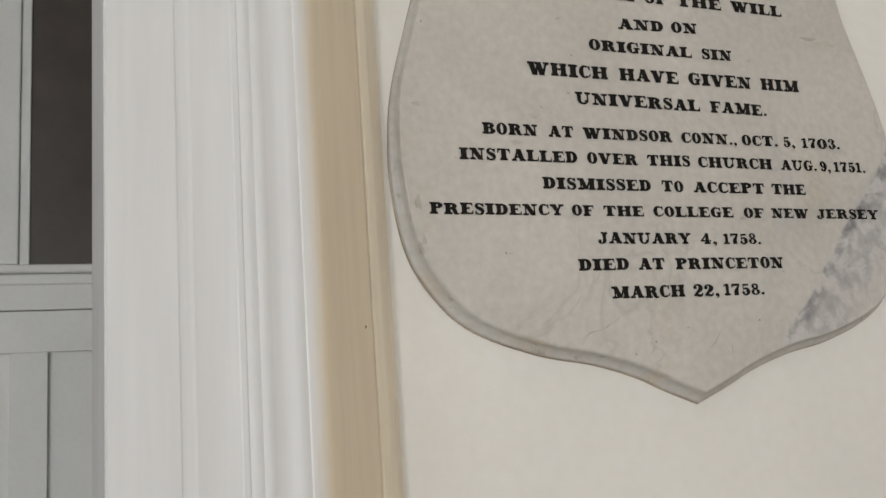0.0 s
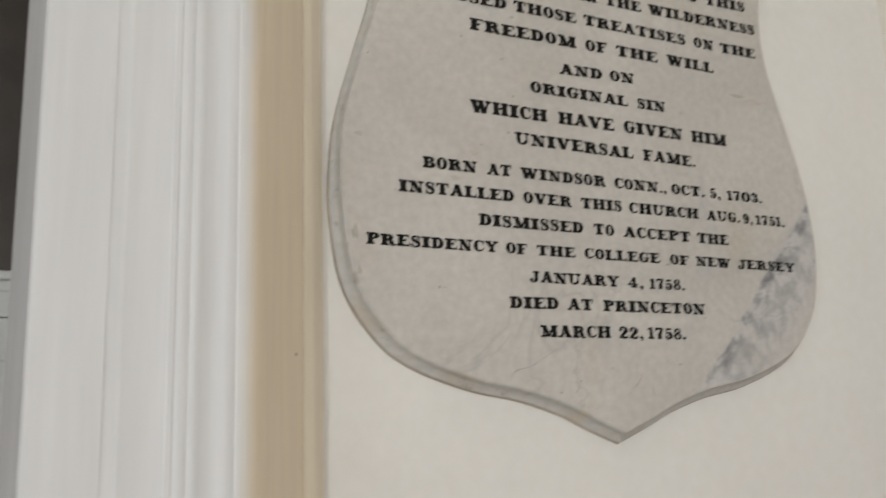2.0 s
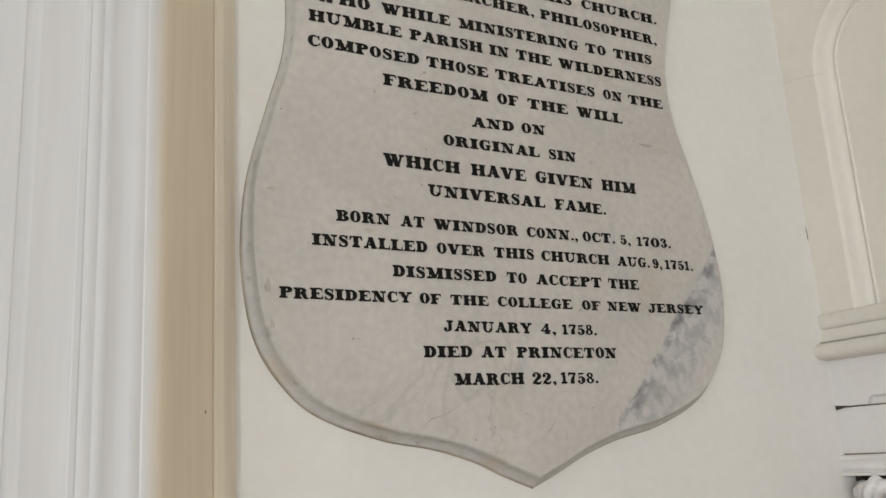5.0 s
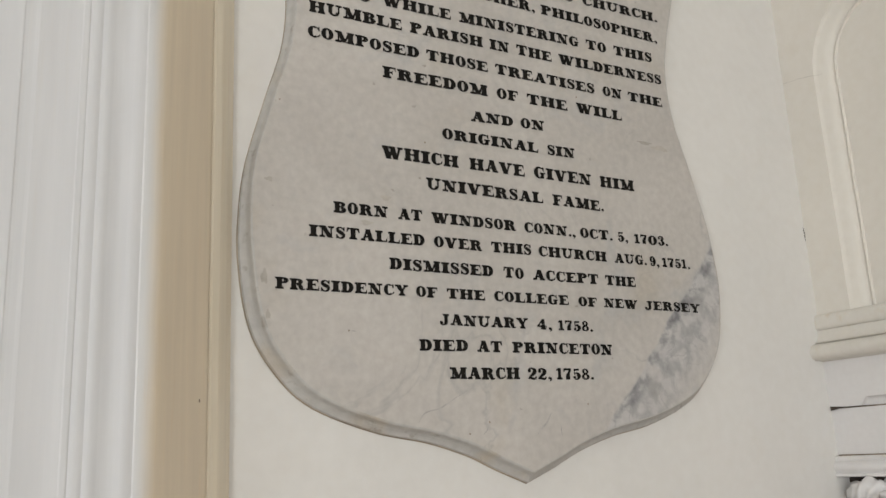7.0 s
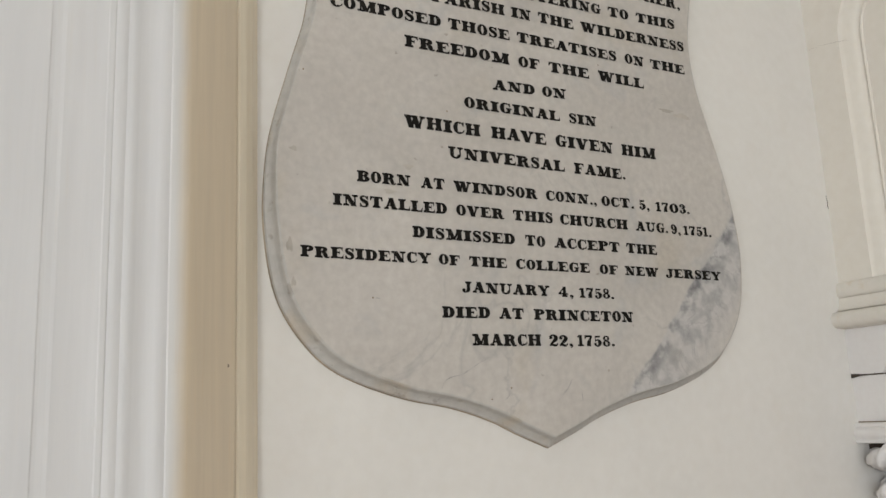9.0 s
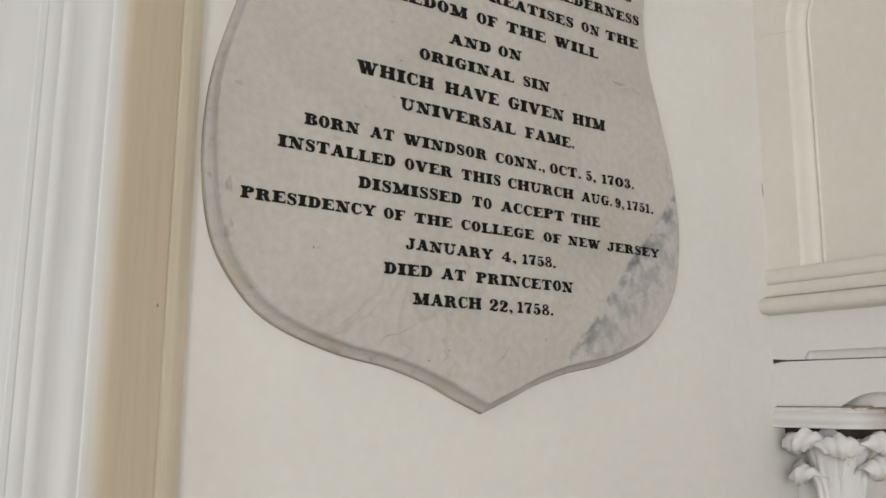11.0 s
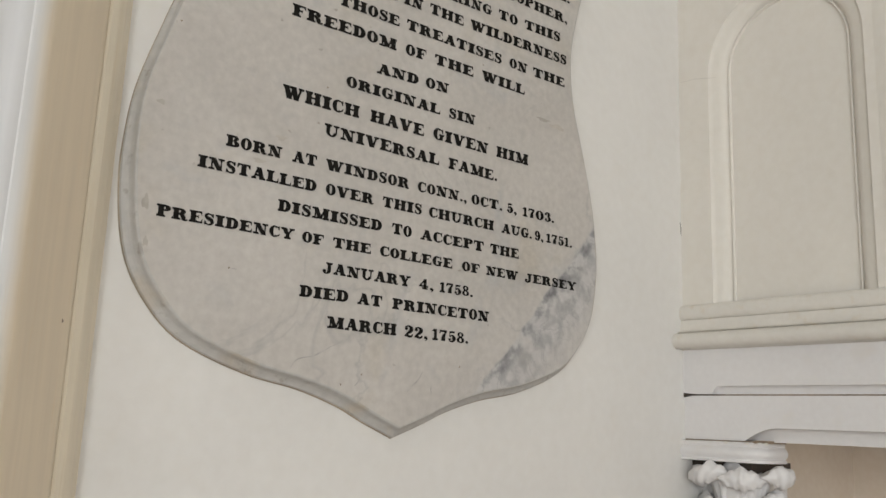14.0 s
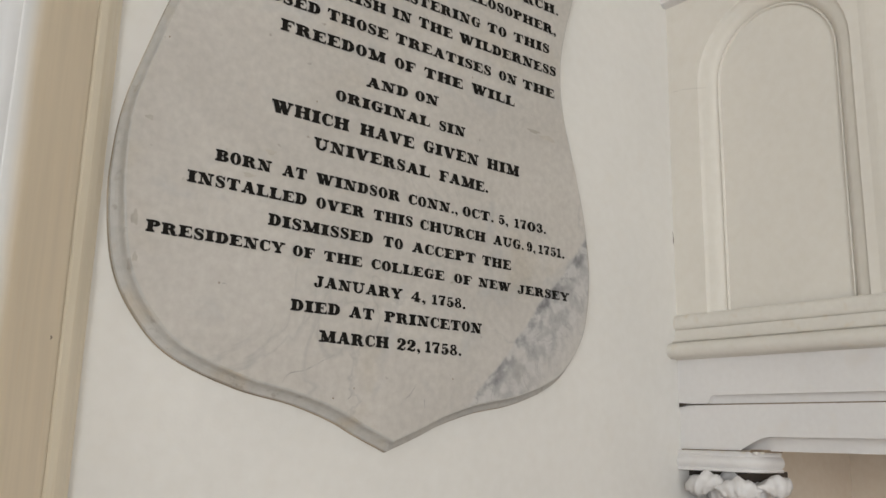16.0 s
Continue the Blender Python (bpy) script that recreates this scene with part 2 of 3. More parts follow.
def wall_with_windows(name, along, at, thick, lo, hi, openings, z0, z1):
    """A wall with rectangular openings through it; along 'x' or 'y'."""
    bm = bmesh.new()
    stops = [lo] + [v for o in openings for v in o] + [hi]

    def put(a, b, c, d):
        if along == "y":
            box(bm, at, at + thick, a, b, c, d)
        else:
            box(bm, a, b, at, at + thick, c, d)

    for i in range(0, len(stops), 2):
        put(stops[i], stops[i + 1], GROUND, TOP)
    for a, b in openings:
        put(a, b, GROUND, z0)
        put(a, b, z1, TOP)
    return plain(name, "unseen plain cream plaster wall with tall window openings", "wall", bm, PLASTER)


W0, W1 = (0.70 - BASE) / SIZE, (3.0 - BASE) / SIZE
wall_with_windows("wall_west", "y", -4.1, 0.15, -5.7, 2.2, [(-5.12, -4.0), (-3.2, -2.08)], W0, W1)
# unseen wall; its opening is added for the extra lamp
wall_with_windows("wall_south", "x", -5.7, 0.15, -3.95, 3.1, [(-3.12, -2.0)], W0, W1)

FAR = 2.0
plain("wall_far", "grey-white painted panelled wall beyond the opening", "wall", boxed(-4.0, 1.4, FAR, FAR + 0.1, GROUND, TOP), GREY_PAINT)

# ---- pilaster beside the tablet ----
pilaster = thing("pilaster", "tall white painted moulded wooden pilaster against the wall", "pilaster", kind="structure")
FRONT = -0.11


def upright(name, face, material=CASING, label=""):
    """A board or moulding of the pilaster: its face in plan, from one joint to the next, drawn up the whole height."""
    back = 0.02
    pts = [(face[0][0], back)] + face + [(face[-1][0], back)]
    return part(name, prism_z(pts, GROUND, TOP), material, pilaster, label)


def swell(x0, x1, base, rise, n=16):
    """A shallow round (rise > 0, towards the room) or hollow (rise < 0) between two joints."""
    return [(x0 + (x1 - x0) * i / n, base - rise * math.sin(math.pi * i / n)) for i in range(n + 1)]


# return face, its shade painted in as a darker grey
part("jamb_board", prism_z([(-0.7195, 0.42), (-0.7057, FRONT + 0.002), (-0.70, FRONT + 0.002), (-0.70, 0.42)], GROUND, TOP), JAMB_SHADE, pilaster)
upright("face_board", [(-0.7055, FRONT + 0.003), (-0.7035, FRONT), (-0.6435, FRONT), (-0.642, FRONT + 0.0006)])
upright("fillet", [(-0.642, FRONT + 0.0007), (-0.639, FRONT + 0.0010), (-0.633, FRONT + 0.0010), (-0.629, FRONT + 0.0007)])
upright("hollow_molding", swell(-0.629, -0.591, FRONT + 0.0007, -0.0010, 16))
upright("fillet", [(-0.591, FRONT + 0.0004), (-0.5895, FRONT), (-0.585, FRONT), (-0.5835, FRONT + 0.0006)])
upright("bead", swell(-0.5835, -0.5715, FRONT + 0.0007, 0.0009))
upright("bead", swell(-0.5715, -0.5595, FRONT + 0.0007, 0.0010))
upright("hollow_molding", swell(-0.5595, -0.5415, FRONT + 0.0007, -0.0011))
upright("round_molding", swell(-0.5415, -0.5285, FRONT + 0.0007, 0.0009))
R0 = 0.030
upright("splay_board", [(-0.5285, FRONT + 0.0006), (-0.527, FRONT)] + [(-0.5265 + R0 * math.sin(radians(a)), FRONT + R0 * (1 - math.cos(radians(a)))) for a in range(0, 45, 2)] + [(-0.4410, FRONT + 0.0745), (-0.4385, FRONT + 0.0790), (-0.4378, FRONT + 0.0825)], EDGE_SHADE_PAINT, "yellowed paint with warm shade in its colour on a slanting board with rounded edge")
upright("corner_strip", [(-0.4378, FRONT + 0.0850), (-0.4362, FRONT + 0.0838), (-0.4330, FRONT + 0.0845), (-0.4230, FRONT + 0.0930), (-0.4110, FRONT + 0.1080), (-0.4020, FRONT + 0.1240), (-0.3985, WALL - 0.001)], YELLOWED_SHADE, "narrow edge strip, yellowed paint with warm shade in its colour")

# ---- panelled wall with window beyond the opening ----
window = thing("window_1", "dark window with white painted wooden frame", "window", kind="structure")
part("pane", boxed(-0.912, -0.66, FAR - 0.012, FAR - 0.004, 0.288, 1.5), GLASS_DARK, window)
part("pane", boxed(-1.3, -1.03, FAR - 0.012, FAR - 0.004, 0.288, 1.5), GLASS_DARK, window)
part("mullion", boxed(-1.03, -0.940, FAR - 0.035, FAR, 0.29, 1.5, 0.006), GREY_PAINT, window)
part("glazing_bead", boxed(-0.9398, -0.910, FAR - 0.022, FAR, 0.29, 1.5, 0.004), GREY_PAINT, window)
part("sill", boxed(-1.4, -0.60, FAR - 0.05, FAR, 0.262, 0.289, 0.008), GREY_PAINT, window)
part("apron", boxed(-1.4, -0.60, FAR - 0.030, FAR, 0.228, 0.262, 0.006), GREY_PAINT, window)
wainscot = thing("wainscot", "grey-white painted wooden wall panelling", "panelling", kind="structure")
part("cap_board", boxed(-1.6, -0.60, FAR - 0.028, FAR, 0.1505, 0.228, 0.003), GREY_PAINT, wainscot)
part("top_rail", boxed(-1.6, -0.60, FAR - 0.020, FAR, 0.022, 0.1482, 0.002), GREY_PAINT, wainscot)
part("stile", boxed(-0.960, -0.856, FAR - 0.020, FAR, -1.2, 0.022, 0.002), GREY_PAINT, wainscot)
part("bottom_rail", boxed(-1.6, -0.60, FAR - 0.020, FAR, GROUND, -1.2, 0.002), GREY_PAINT, wainscot)

# ---- marble tablet ----
HALF = [(0.0, -0.232), (0.045, -0.214), (0.088, -0.195), (0.150, -0.176), (0.225, -0.161), (0.303, -0.132), (0.345, -0.096), (0.375, -0.045), (0.3877, 0.030), (0.384, 0.094), (0.372, 0.160), (0.348, 0.244), (0.326, 0.321), (0.321, 0.401), (0.335, 0.476), (0.356, 0.545), (0.375, 0.62), (0.36, 0.70), (0.26, 0.78), (0.0, 0.82)]
MID = 0.0112


def spline(pts, steps=6):
    out = []
    P = [Vector(p) for p in pts]
    for i in range(len(P) - 1):
        a, b, c, d = P[max(i - 1, 0)], P[i], P[i + 1], P[min(i + 2, len(P) - 1)]
        for k in range(steps):
            t = k / steps
            out.append(0.5 * (2 * b + (c - a) * t + (2 * a - 5 * b + 4 * c - d) * t * t + (3 * b - a - 3 * c + d) * t ** 3))
    out.append(P[-1])
    return out


def tablet_outline(grow):
    h = spline(HALF)
    # the mason's outline leans: its point is off the middle, and the far flank is fuller with a thinner edge
    lean = [-0.005 * min(1, max(0, (-0.16 - p.y) / 0.07)) for p in h]
    full = [(lambda q: q * q * (3 - 2 * q))(min(1, max(0, (p.y - 0.01) / 0.15))) for p in h]
    loop = [(p.x + d, p.y) for p, d in zip(h, lean)] + [(-p.x + d - 0.013 * f, p.y) for p, d, f in list(zip(h, lean, full))[-2:0:-1]]
    thin = [1.0] * len(h) + [1 - 0.5 * f for f in full[-2:0:-1]]
    n, out = len(loop), []
    for i in range(n):
        a, b, c = (Vector(loop[k % n]) for k in (i - 1, i, i + 1))
        e, f = (b - a).normalized(), (c - b).normalized()
        nrm = Vector((e.y, -e.x)) + Vector((f.y, -f.x))
        nrm = nrm / max(0.6, nrm.dot(Vector((e.y, -e.x))))
        out.append((b.x + MID + nrm.x * grow * thin[i], b.y + nrm.y * grow * thin[i]))
    return out


tablet = thing("memorial_tablet", "grey-white veined marble memorial tablet with black lettering", "memorial tablet")
bm = bmesh.new()
loops = [[(x, y, z) for x, z in tablet_outline(g)] for g, y in ((-0.0006, 0.0), (0.0008, 0.0002), (0.0019, 0.0009), (0.0027, 0.0022), (0.0032, 0.0046), (0.0040, 0.0080), (0.0056, 0.0112), (0.0082, 0.0136), (0.0108, 0.0152), (0.0124, 0.0160), (0.0132, 0.0170), (0.0134, 0.0184), (0.0134, WALL - 0.0003))]
rings = loft(bm, loops)
bm.faces.new(rings[0])
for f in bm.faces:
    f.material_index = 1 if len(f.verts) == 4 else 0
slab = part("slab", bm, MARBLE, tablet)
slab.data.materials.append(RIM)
bm = bmesh.new()
loft(bm, [[(x, y, z) for x, z in tablet_outline(g)] for g, y in ((0.0130, WALL - 0.0020), (0.0143, WALL - 0.0010), (0.0150, WALL - 0.0002))])
part("mortar_joint", bm, GRIME, tablet, "thin dirty joint round the slab")


# ---- lettering: fat Egyptian capitals, one unit high, built of stems, hairlines, bowls and bracketed slabs ----
STEM, HAIR, SLAB, WEIGHT = 0.35, 0.15, 0.15, 1.29


def rect(x0, x1, y0, y1):
    return [(x0, y0), (x1, y0), (x1, y1), (x0, y1)]


def foot(cx, half=0.28, stem=STEM):
    """Bracketed slab under a stem."""
    return [(cx - half, 0), (cx + half, 0), (cx + half, SLAB), (cx + stem / 2, SLAB + 0.055), (cx - stem / 2, SLAB + 0.055), (cx - half, SLAB)]


def head(cx, half=0.28, stem=STEM):
    return [(x, 1 - y) for x, y in foot(cx, half, stem)]


def slant(xa, ya, xb, yb, w):
    w *= WEIGHT
    return [(xa - w / 2, ya), (xa + w / 2, ya), (xb + w / 2, yb), (xb - w / 2, yb)]


def bowl(cx, cy, rx, ry, tx, ty, a0, a1, n=18):
    """Part of a round stroke, tx thick at its sides and ty at top and bottom."""
    out = []
    tx, ty = min(tx * WEIGHT, rx * 0.995), min(ty * 1.3, ry * 0.995)
    for i in range(n):
        q = [radians(a0 + (a1 - a0) * k / n) for k in (i, i + 1)]
        (c0, s0), (c1, s1) = [(math.cos(v), math.sin(v)) for v in q]
        out.append([(cx + rx * c0, cy + ry * s0), (cx + rx * c1, cy + ry * s1), (cx + (rx - tx) * c1, cy + (ry - ty) * s1), (cx + (rx - tx) * c0, cy + (ry - ty) * s0)])
    return out


def brush(*knots):
    """A curved stroke through knots of x, y and width."""
    p = [Vector(k) for k in knots]
    line = []
    for i in range(len(p) - 1):
        a, b, c, d = p[max(i - 1, 0)], p[i], p[i + 1], p[min(i + 2, len(p) - 1)]
        for k in range(4):
            t = k / 4
            line.append(0.5 * (2 * b + (c - a) * t + (2 * a - 5 * b + 4 * c - d) * t * t + (3 * b - a - 3 * c + d) * t ** 3))
    line.append(p[-1])
    sides = []
    for i, q in enumerate(line):
        along = (line[min(i + 1, len(line) - 1)] - line[max(i - 1, 0)]).to_2d().normalized()
        off = Vector((-along.y, along.x)) * q.z * WEIGHT / 2
        sides.append(((q.x + off.x, q.y + off.y), (q.x - off.x, q.y - off.y)))
    return [[u[0], u[1], v[1], v[0]] for u, v in zip(sides, sides[1:])]


def upright_stem(cx, top=True, bottom=True, half=0.28):
    return [rect(cx - STEM / 2, cx + STEM / 2, 0, 1)] + ([head(cx, half)] if top else []) + ([foot(cx, half)] if bottom else [])


def arm(x0, x1, y, drop, up):
    """A level arm with a barb at its end: up and drop are the barb's reach above and below."""
    return [rect(x0, x1, y - HAIR / 2, y + HAIR / 2), [(x1 - 0.15, y), (x1, y - drop), (x1, y + up), (x1 - 0.15, y + 0.001)]]


def letter_e(low):
    out = upright_stem(0.27) + arm(0.3, 0.84, 1 - HAIR / 2, 0.32, HAIR / 2) + arm(0.3, 0.64, 0.52, 0.17, 0.17)
    return out + arm(0.3, 0.89, HAIR / 2, HAIR / 2, 0.34) if low else out


def letter_p(tail):
    out = upright_stem(0.27) + bowl(0.52, 0.735, 0.36, 0.265, 0.25, HAIR, -90, 90) + [rect(0.3, 0.53, 1 - HAIR, 1), rect(0.3, 0.53, 0.47, 0.47 + HAIR)]
    if tail:
        out += brush((0.50, 0.50, 0.16), (0.66, 0.43, 0.22), (0.73, 0.26, 0.25), (0.78, 0.10, 0.20), (0.90, 0.05, 0.11), (1.02, 0.12, 0.07))
    return out


def round_c():
    return bowl(0.46, 0.5, 0.46, 0.52, 0.28, 0.10, 52, 312) + [[(0.80, 0.62), (0.87, 0.62), (0.87, 1.0), (0.79, 1.0), (0.70, 0.88)], [(0.66, 0.88), (0.74, 0.80), (0.87, 0.62), (0.80, 0.96)]]


def capital(ch):
    """The strokes of one character and its width."""
    if ch == "A":
        return [slant(0.20, 0.03, 0.50, 1.0, 0.12), slant(0.80, 0.03, 0.53, 1.0, 0.30), rect(0.28, 0.72, 0.26, 0.26 + HAIR), foot(0.18, 0.19, 0.13), foot(0.82, 0.24, 0.28)], 1.06
    if ch == "B":
        return upright_stem(0.27) + bowl(0.52, 0.75, 0.34, 0.25, 0.23, HAIR, -90, 90) + bowl(0.52, 0.275, 0.41, 0.275, 0.27, HAIR, -90, 90) + [rect(0.3, 0.53, 1 - HAIR, 1), rect(0.3, 0.53, 0.475, 0.58), rect(0.3, 0.53, 0, HAIR)], 0.93
    if ch == "C":
        return round_c() + brush((0.74, 0.13, 0.10), (0.84, 0.22, 0.08), (0.89, 0.34, 0.06)), 0.9
    if ch == "D":
        return upright_stem(0.27) + bowl(0.50, 0.5, 0.47, 0.5, 0.28, HAIR, -90, 90) + [rect(0.3, 0.51, 1 - HAIR, 1), rect(0.3, 0.51, 0, HAIR)], 0.98
    if ch in "EF":
        return letter_e(ch == "E"), 0.89 if ch == "E" else 0.85
    if ch == "G":
        return round_c() + [rect(0.60, 0.86, 0.02, 0.40), rect(0.50, 0.98, 0.38, 0.38 + SLAB)], 0.98
    if ch == "H":
        return upright_stem(0.26, half=0.25) + upright_stem(0.84, half=0.25) + [rect(0.3, 0.8, 0.45, 0.45 + HAIR)], 1.1
    if ch == "I":
        return upright_stem(0.27), 0.54
    if ch == "J":
        return [rect(0.40, 0.67, 0.25, 1.0), head(0.535, 0.26)] + bowl(0.36, 0.26, 0.31, 0.28, 0.27, 0.10, -120, 0) + bowl(0.15, 0.22, 0.14, 0.14, 0.135, 0.135, 0, 360, 12) + brush((0.10, 0.13, 0.1), (0.2, 0.03, 0.1), (0.34, 0.02, 0.1)), 0.80
    if ch == "K":
        return upright_stem(0.27) + [slant(0.38, 0.36, 0.82, 0.96, 0.13), slant(0.82, 0.03, 0.50, 0.62, 0.29), head(0.82, 0.20, 0.12), foot(0.83, 0.24)], 1.07
    if ch == "L":
        return upright_stem(0.27) + arm(0.3, 0.88, HAIR / 2, HAIR / 2, 0.38), 0.88
    if ch == "M":
        return [rect(0.19, 0.30, 0, 1), foot(0.24, 0.22, 0.11), head(0.20, 0.20, 0.2), slant(0.27, 1.0, 0.62, 0.04, 0.27), slant(0.99, 1.0, 0.64, 0.04, 0.12)] + upright_stem(1.05, half=0.25), 1.30
    if ch == "N":
        return [rect(0.17, 0.28, 0, 1), foot(0.22, 0.21, 0.11), head(0.16, 0.16, 0.2), slant(0.25, 1.0, 0.79, 0.0, 0.30), rect(0.80, 0.91, 0, 1), head(0.855, 0.22, 0.11)], 1.08
    if ch in "O0":
        return bowl(0.46, 0.5, 0.46, 0.52, 0.27, 0.10, 0, 360, 36), 0.92
    if ch in "PR":
        return letter_p(ch == "R"), 0.88 if ch == "P" else 1.03
    if ch == "S":
        return brush((0.67, 0.70, 0.05), (0.56, 0.89, 0.10), (0.37, 0.965, 0.10), (0.19, 0.88, 0.16), (0.16, 0.71, 0.20), (0.32, 0.57, 0.25), (0.54, 0.45, 0.26), (0.63, 0.27, 0.21), (0.55, 0.10, 0.15), (0.36, 0.035, 0.10), (0.18, 0.11, 0.10), (0.07, 0.32, 0.05)) + [[(0.61, 0.68), (0.72, 0.66), (0.72, 1.0), (0.64, 1.0), (0.55, 0.88)], [(0.03, 0.0), (0.11, 0.0), (0.20, 0.12), (0.13, 0.33), (0.03, 0.35)]], 0.78
    if ch == "T":
        return upright_stem(0.46, top=False) + [rect(0.06, 0.86, 1 - HAIR, 1), [(0.0, 0.62), (0.07, 0.62), (0.19, 0.90), (0.19, 1.0), (0.03, 1.0)], [(0.92, 0.62), (0.85, 0.62), (0.73, 0.90), (0.73, 1.0), (0.89, 1.0)]], 0.92
    if ch == "U":
        return [rect(0.13, 0.40, 0.34, 1), head(0.26, 0.26), rect(0.79, 0.90, 0.34, 1), head(0.845, 0.21, 0.11)] + bowl(0.515, 0.36, 0.385, 0.38, 0.19, 0.12, 180, 360), 1.06
    if ch == "V":
        return [slant(0.24, 1.0, 0.52, 0.0, 0.30), slant(0.84, 1.0, 0.56, 0.0, 0.12), head(0.24, 0.24), head(0.84, 0.20, 0.12)], 1.04
    if ch == "W":
        return [slant(0.22, 1.0, 0.46, 0.0, 0.28), slant(0.70, 0.97, 0.50, 0.0, 0.12), slant(0.68, 1.0, 0.93, 0.0, 0.28), slant(1.22, 1.0, 0.97, 0.0, 0.12), head(0.22, 0.22), head(0.68, 0.22), head(1.22, 0.19, 0.12)], 1.41
    if ch == "Y":
        return [rect(0.39, 0.66, 0, 0.48), foot(0.525, 0.25), slant(0.23, 1.0, 0.50, 0.42, 0.29), slant(0.84, 1.0, 0.57, 0.42, 0.12), head(0.23, 0.23), head(0.84, 0.20, 0.12)], 1.04
    if ch == "1":
        return [rect(0.15, 0.40, 0, 1), foot(0.275, 0.25, 0.25), [(0.0, 0.76), (0.17, 0.80), (0.30, 1.0), (0.15, 1.0), (0.0, 0.86)]], 0.53
    if ch == "2":
        return bowl(0.16, 0.74, 0.13, 0.13, 0.125, 0.125, 0, 360, 12) + brush((0.08, 0.80, 0.1), (0.20, 0.94, 0.11), (0.38, 0.96, 0.12), (0.53, 0.82, 0.22), (0.52, 0.62, 0.24), (0.36, 0.42, 0.18), (0.18, 0.24, 0.12), (0.06, 0.06, 0.10)) + brush((0.05, 0.07, 0.10), (0.20, 0.15, 0.16), (0.40, 0.08, 0.17), (0.56, 0.10, 0.12), (0.64, 0.28, 0.07)), 0.68
    if ch == "3":
        return bowl(0.15, 0.77, 0.12, 0.12, 0.115, 0.115, 0, 360, 12) + bowl(0.15, 0.23, 0.12, 0.12, 0.115, 0.115, 0, 360, 12) + brush((0.07, 0.82, 0.08), (0.20, 0.95, 0.10), (0.37, 0.95, 0.12), (0.49, 0.78, 0.23), (0.40, 0.58, 0.14), (0.26, 0.53, 0.08)) + brush((0.26, 0.53, 0.08), (0.42, 0.48, 0.14), (0.53, 0.28, 0.25), (0.40, 0.06, 0.12), (0.20, 0.05, 0.10), (0.07, 0.18, 0.08)), 0.68
    if ch == "4":
        return [rect(0.36, 0.60, 0, 1), foot(0.48, 0.22, 0.24), slant(0.05, 0.28, 0.48, 0.98, 0.10), rect(0.0, 0.76, 0.23, 0.23 + HAIR)], 0.76
    if ch == "5":
        return [rect(0.12, 0.20, 0.45, 0.96), [(0.12, 0.80), (0.57, 0.82), (0.60, 1.0), (0.12, 0.98)]] + bowl(0.15, 0.22, 0.12, 0.12, 0.115, 0.115, 0, 360, 12) + brush((0.14, 0.46, 0.08), (0.28, 0.59, 0.10), (0.43, 0.56, 0.16), (0.53, 0.34, 0.26), (0.44, 0.09, 0.14), (0.24, 0.04, 0.10), (0.08, 0.17, 0.08)), 0.68
    if ch == "7":
        return [[(0.02, 0.80), (0.64, 0.82), (0.66, 0.96), (0.62, 1.0), (0.04, 1.0)], [(0.0, 0.66), (0.07, 0.66), (0.14, 0.84), (0.02, 1.0)]] + brush((0.60, 0.90, 0.13), (0.46, 0.62, 0.16), (0.36, 0.34, 0.26), (0.36, 0.0, 0.28)), 0.68
    if ch == "8":
        return bowl(0.34, 0.755, 0.28, 0.255, 0.15, 0.09, 0, 360, 24) + bowl(0.34, 0.265, 0.34, 0.285, 0.18, 0.09, 0, 360, 24), 0.68
    if ch == "9":
        return bowl(0.32, 0.68, 0.32, 0.33, 0.20, 0.09, 0, 360, 24) + brush((0.54, 0.72, 0.18), (0.56, 0.46, 0.22), (0.46, 0.14, 0.18), (0.28, 0.03, 0.10), (0.10, 0.10, 0.09)) + bowl(0.14, 0.17, 0.11, 0.11, 0.105, 0.105, 0, 360, 12), 0.68
    dot = bowl(0.13, 0.12, 0.13, 0.13, 0.129, 0.129, 0, 360, 12)
    return (dot, 0.26) if ch == "." else (dot + brush((0.22, 0.12, 0.09), (0.20, -0.04, 0.08), (0.08, -0.18, 0.03)), 0.28)


capitals = {}
GAP = 0.085
# this hand cuts some letters narrower or broader than the rest
BREADTH = {"I": 1.13, "S": 0.89, "C": 0.87, "D": 0.92, "A": 0.95, "T": 1.04, "O": 0.87, "G": 0.94}
hand = random.Random(7)


def inscription(text, z0, z1, cap, *spans):
    """One line of black letters on the tablet's face; each word fills its span of x, the line rises from z0 to z1."""
    x0, x1 = spans[0], spans[-1]
    for word, a, b in zip(text.split(), spans[::2], spans[1::2]):
        total, places = 0.0, []
        for ch in word:
            if ch not in capitals:
                capitals[ch] = capital(ch)
            small = 0.95 if ch.isdigit() else BREADTH.get(ch, 1.0)
            if ch in ".,":
                total += 0.03
            places.append((ch, total, small))
            total += capitals[ch][1] * small + GAP
        total -= GAP
        for ch, at, small in places:
            bm = bmesh.new()
            grow, shift = 1 + hand.uniform(-0.02, 0.02), hand.uniform(-0.02, 0.02)
            for i, piece in enumerate(capitals[ch][0]):
                vs = []
                for u, v in piece:
                    x = a + (b - a) * (at + u * small) / total
                    vs.append(bm.verts.new((x, -0.0006 - 0.00001 * i, z0 + (z1 - z0) * (x - x0) / (x1 - x0) + (v * grow + shift) * cap)))
                bm.faces.new(vs)
            part("letter" if ch not in ".," else "punctuation_mark", bm, LETTER, tablet)


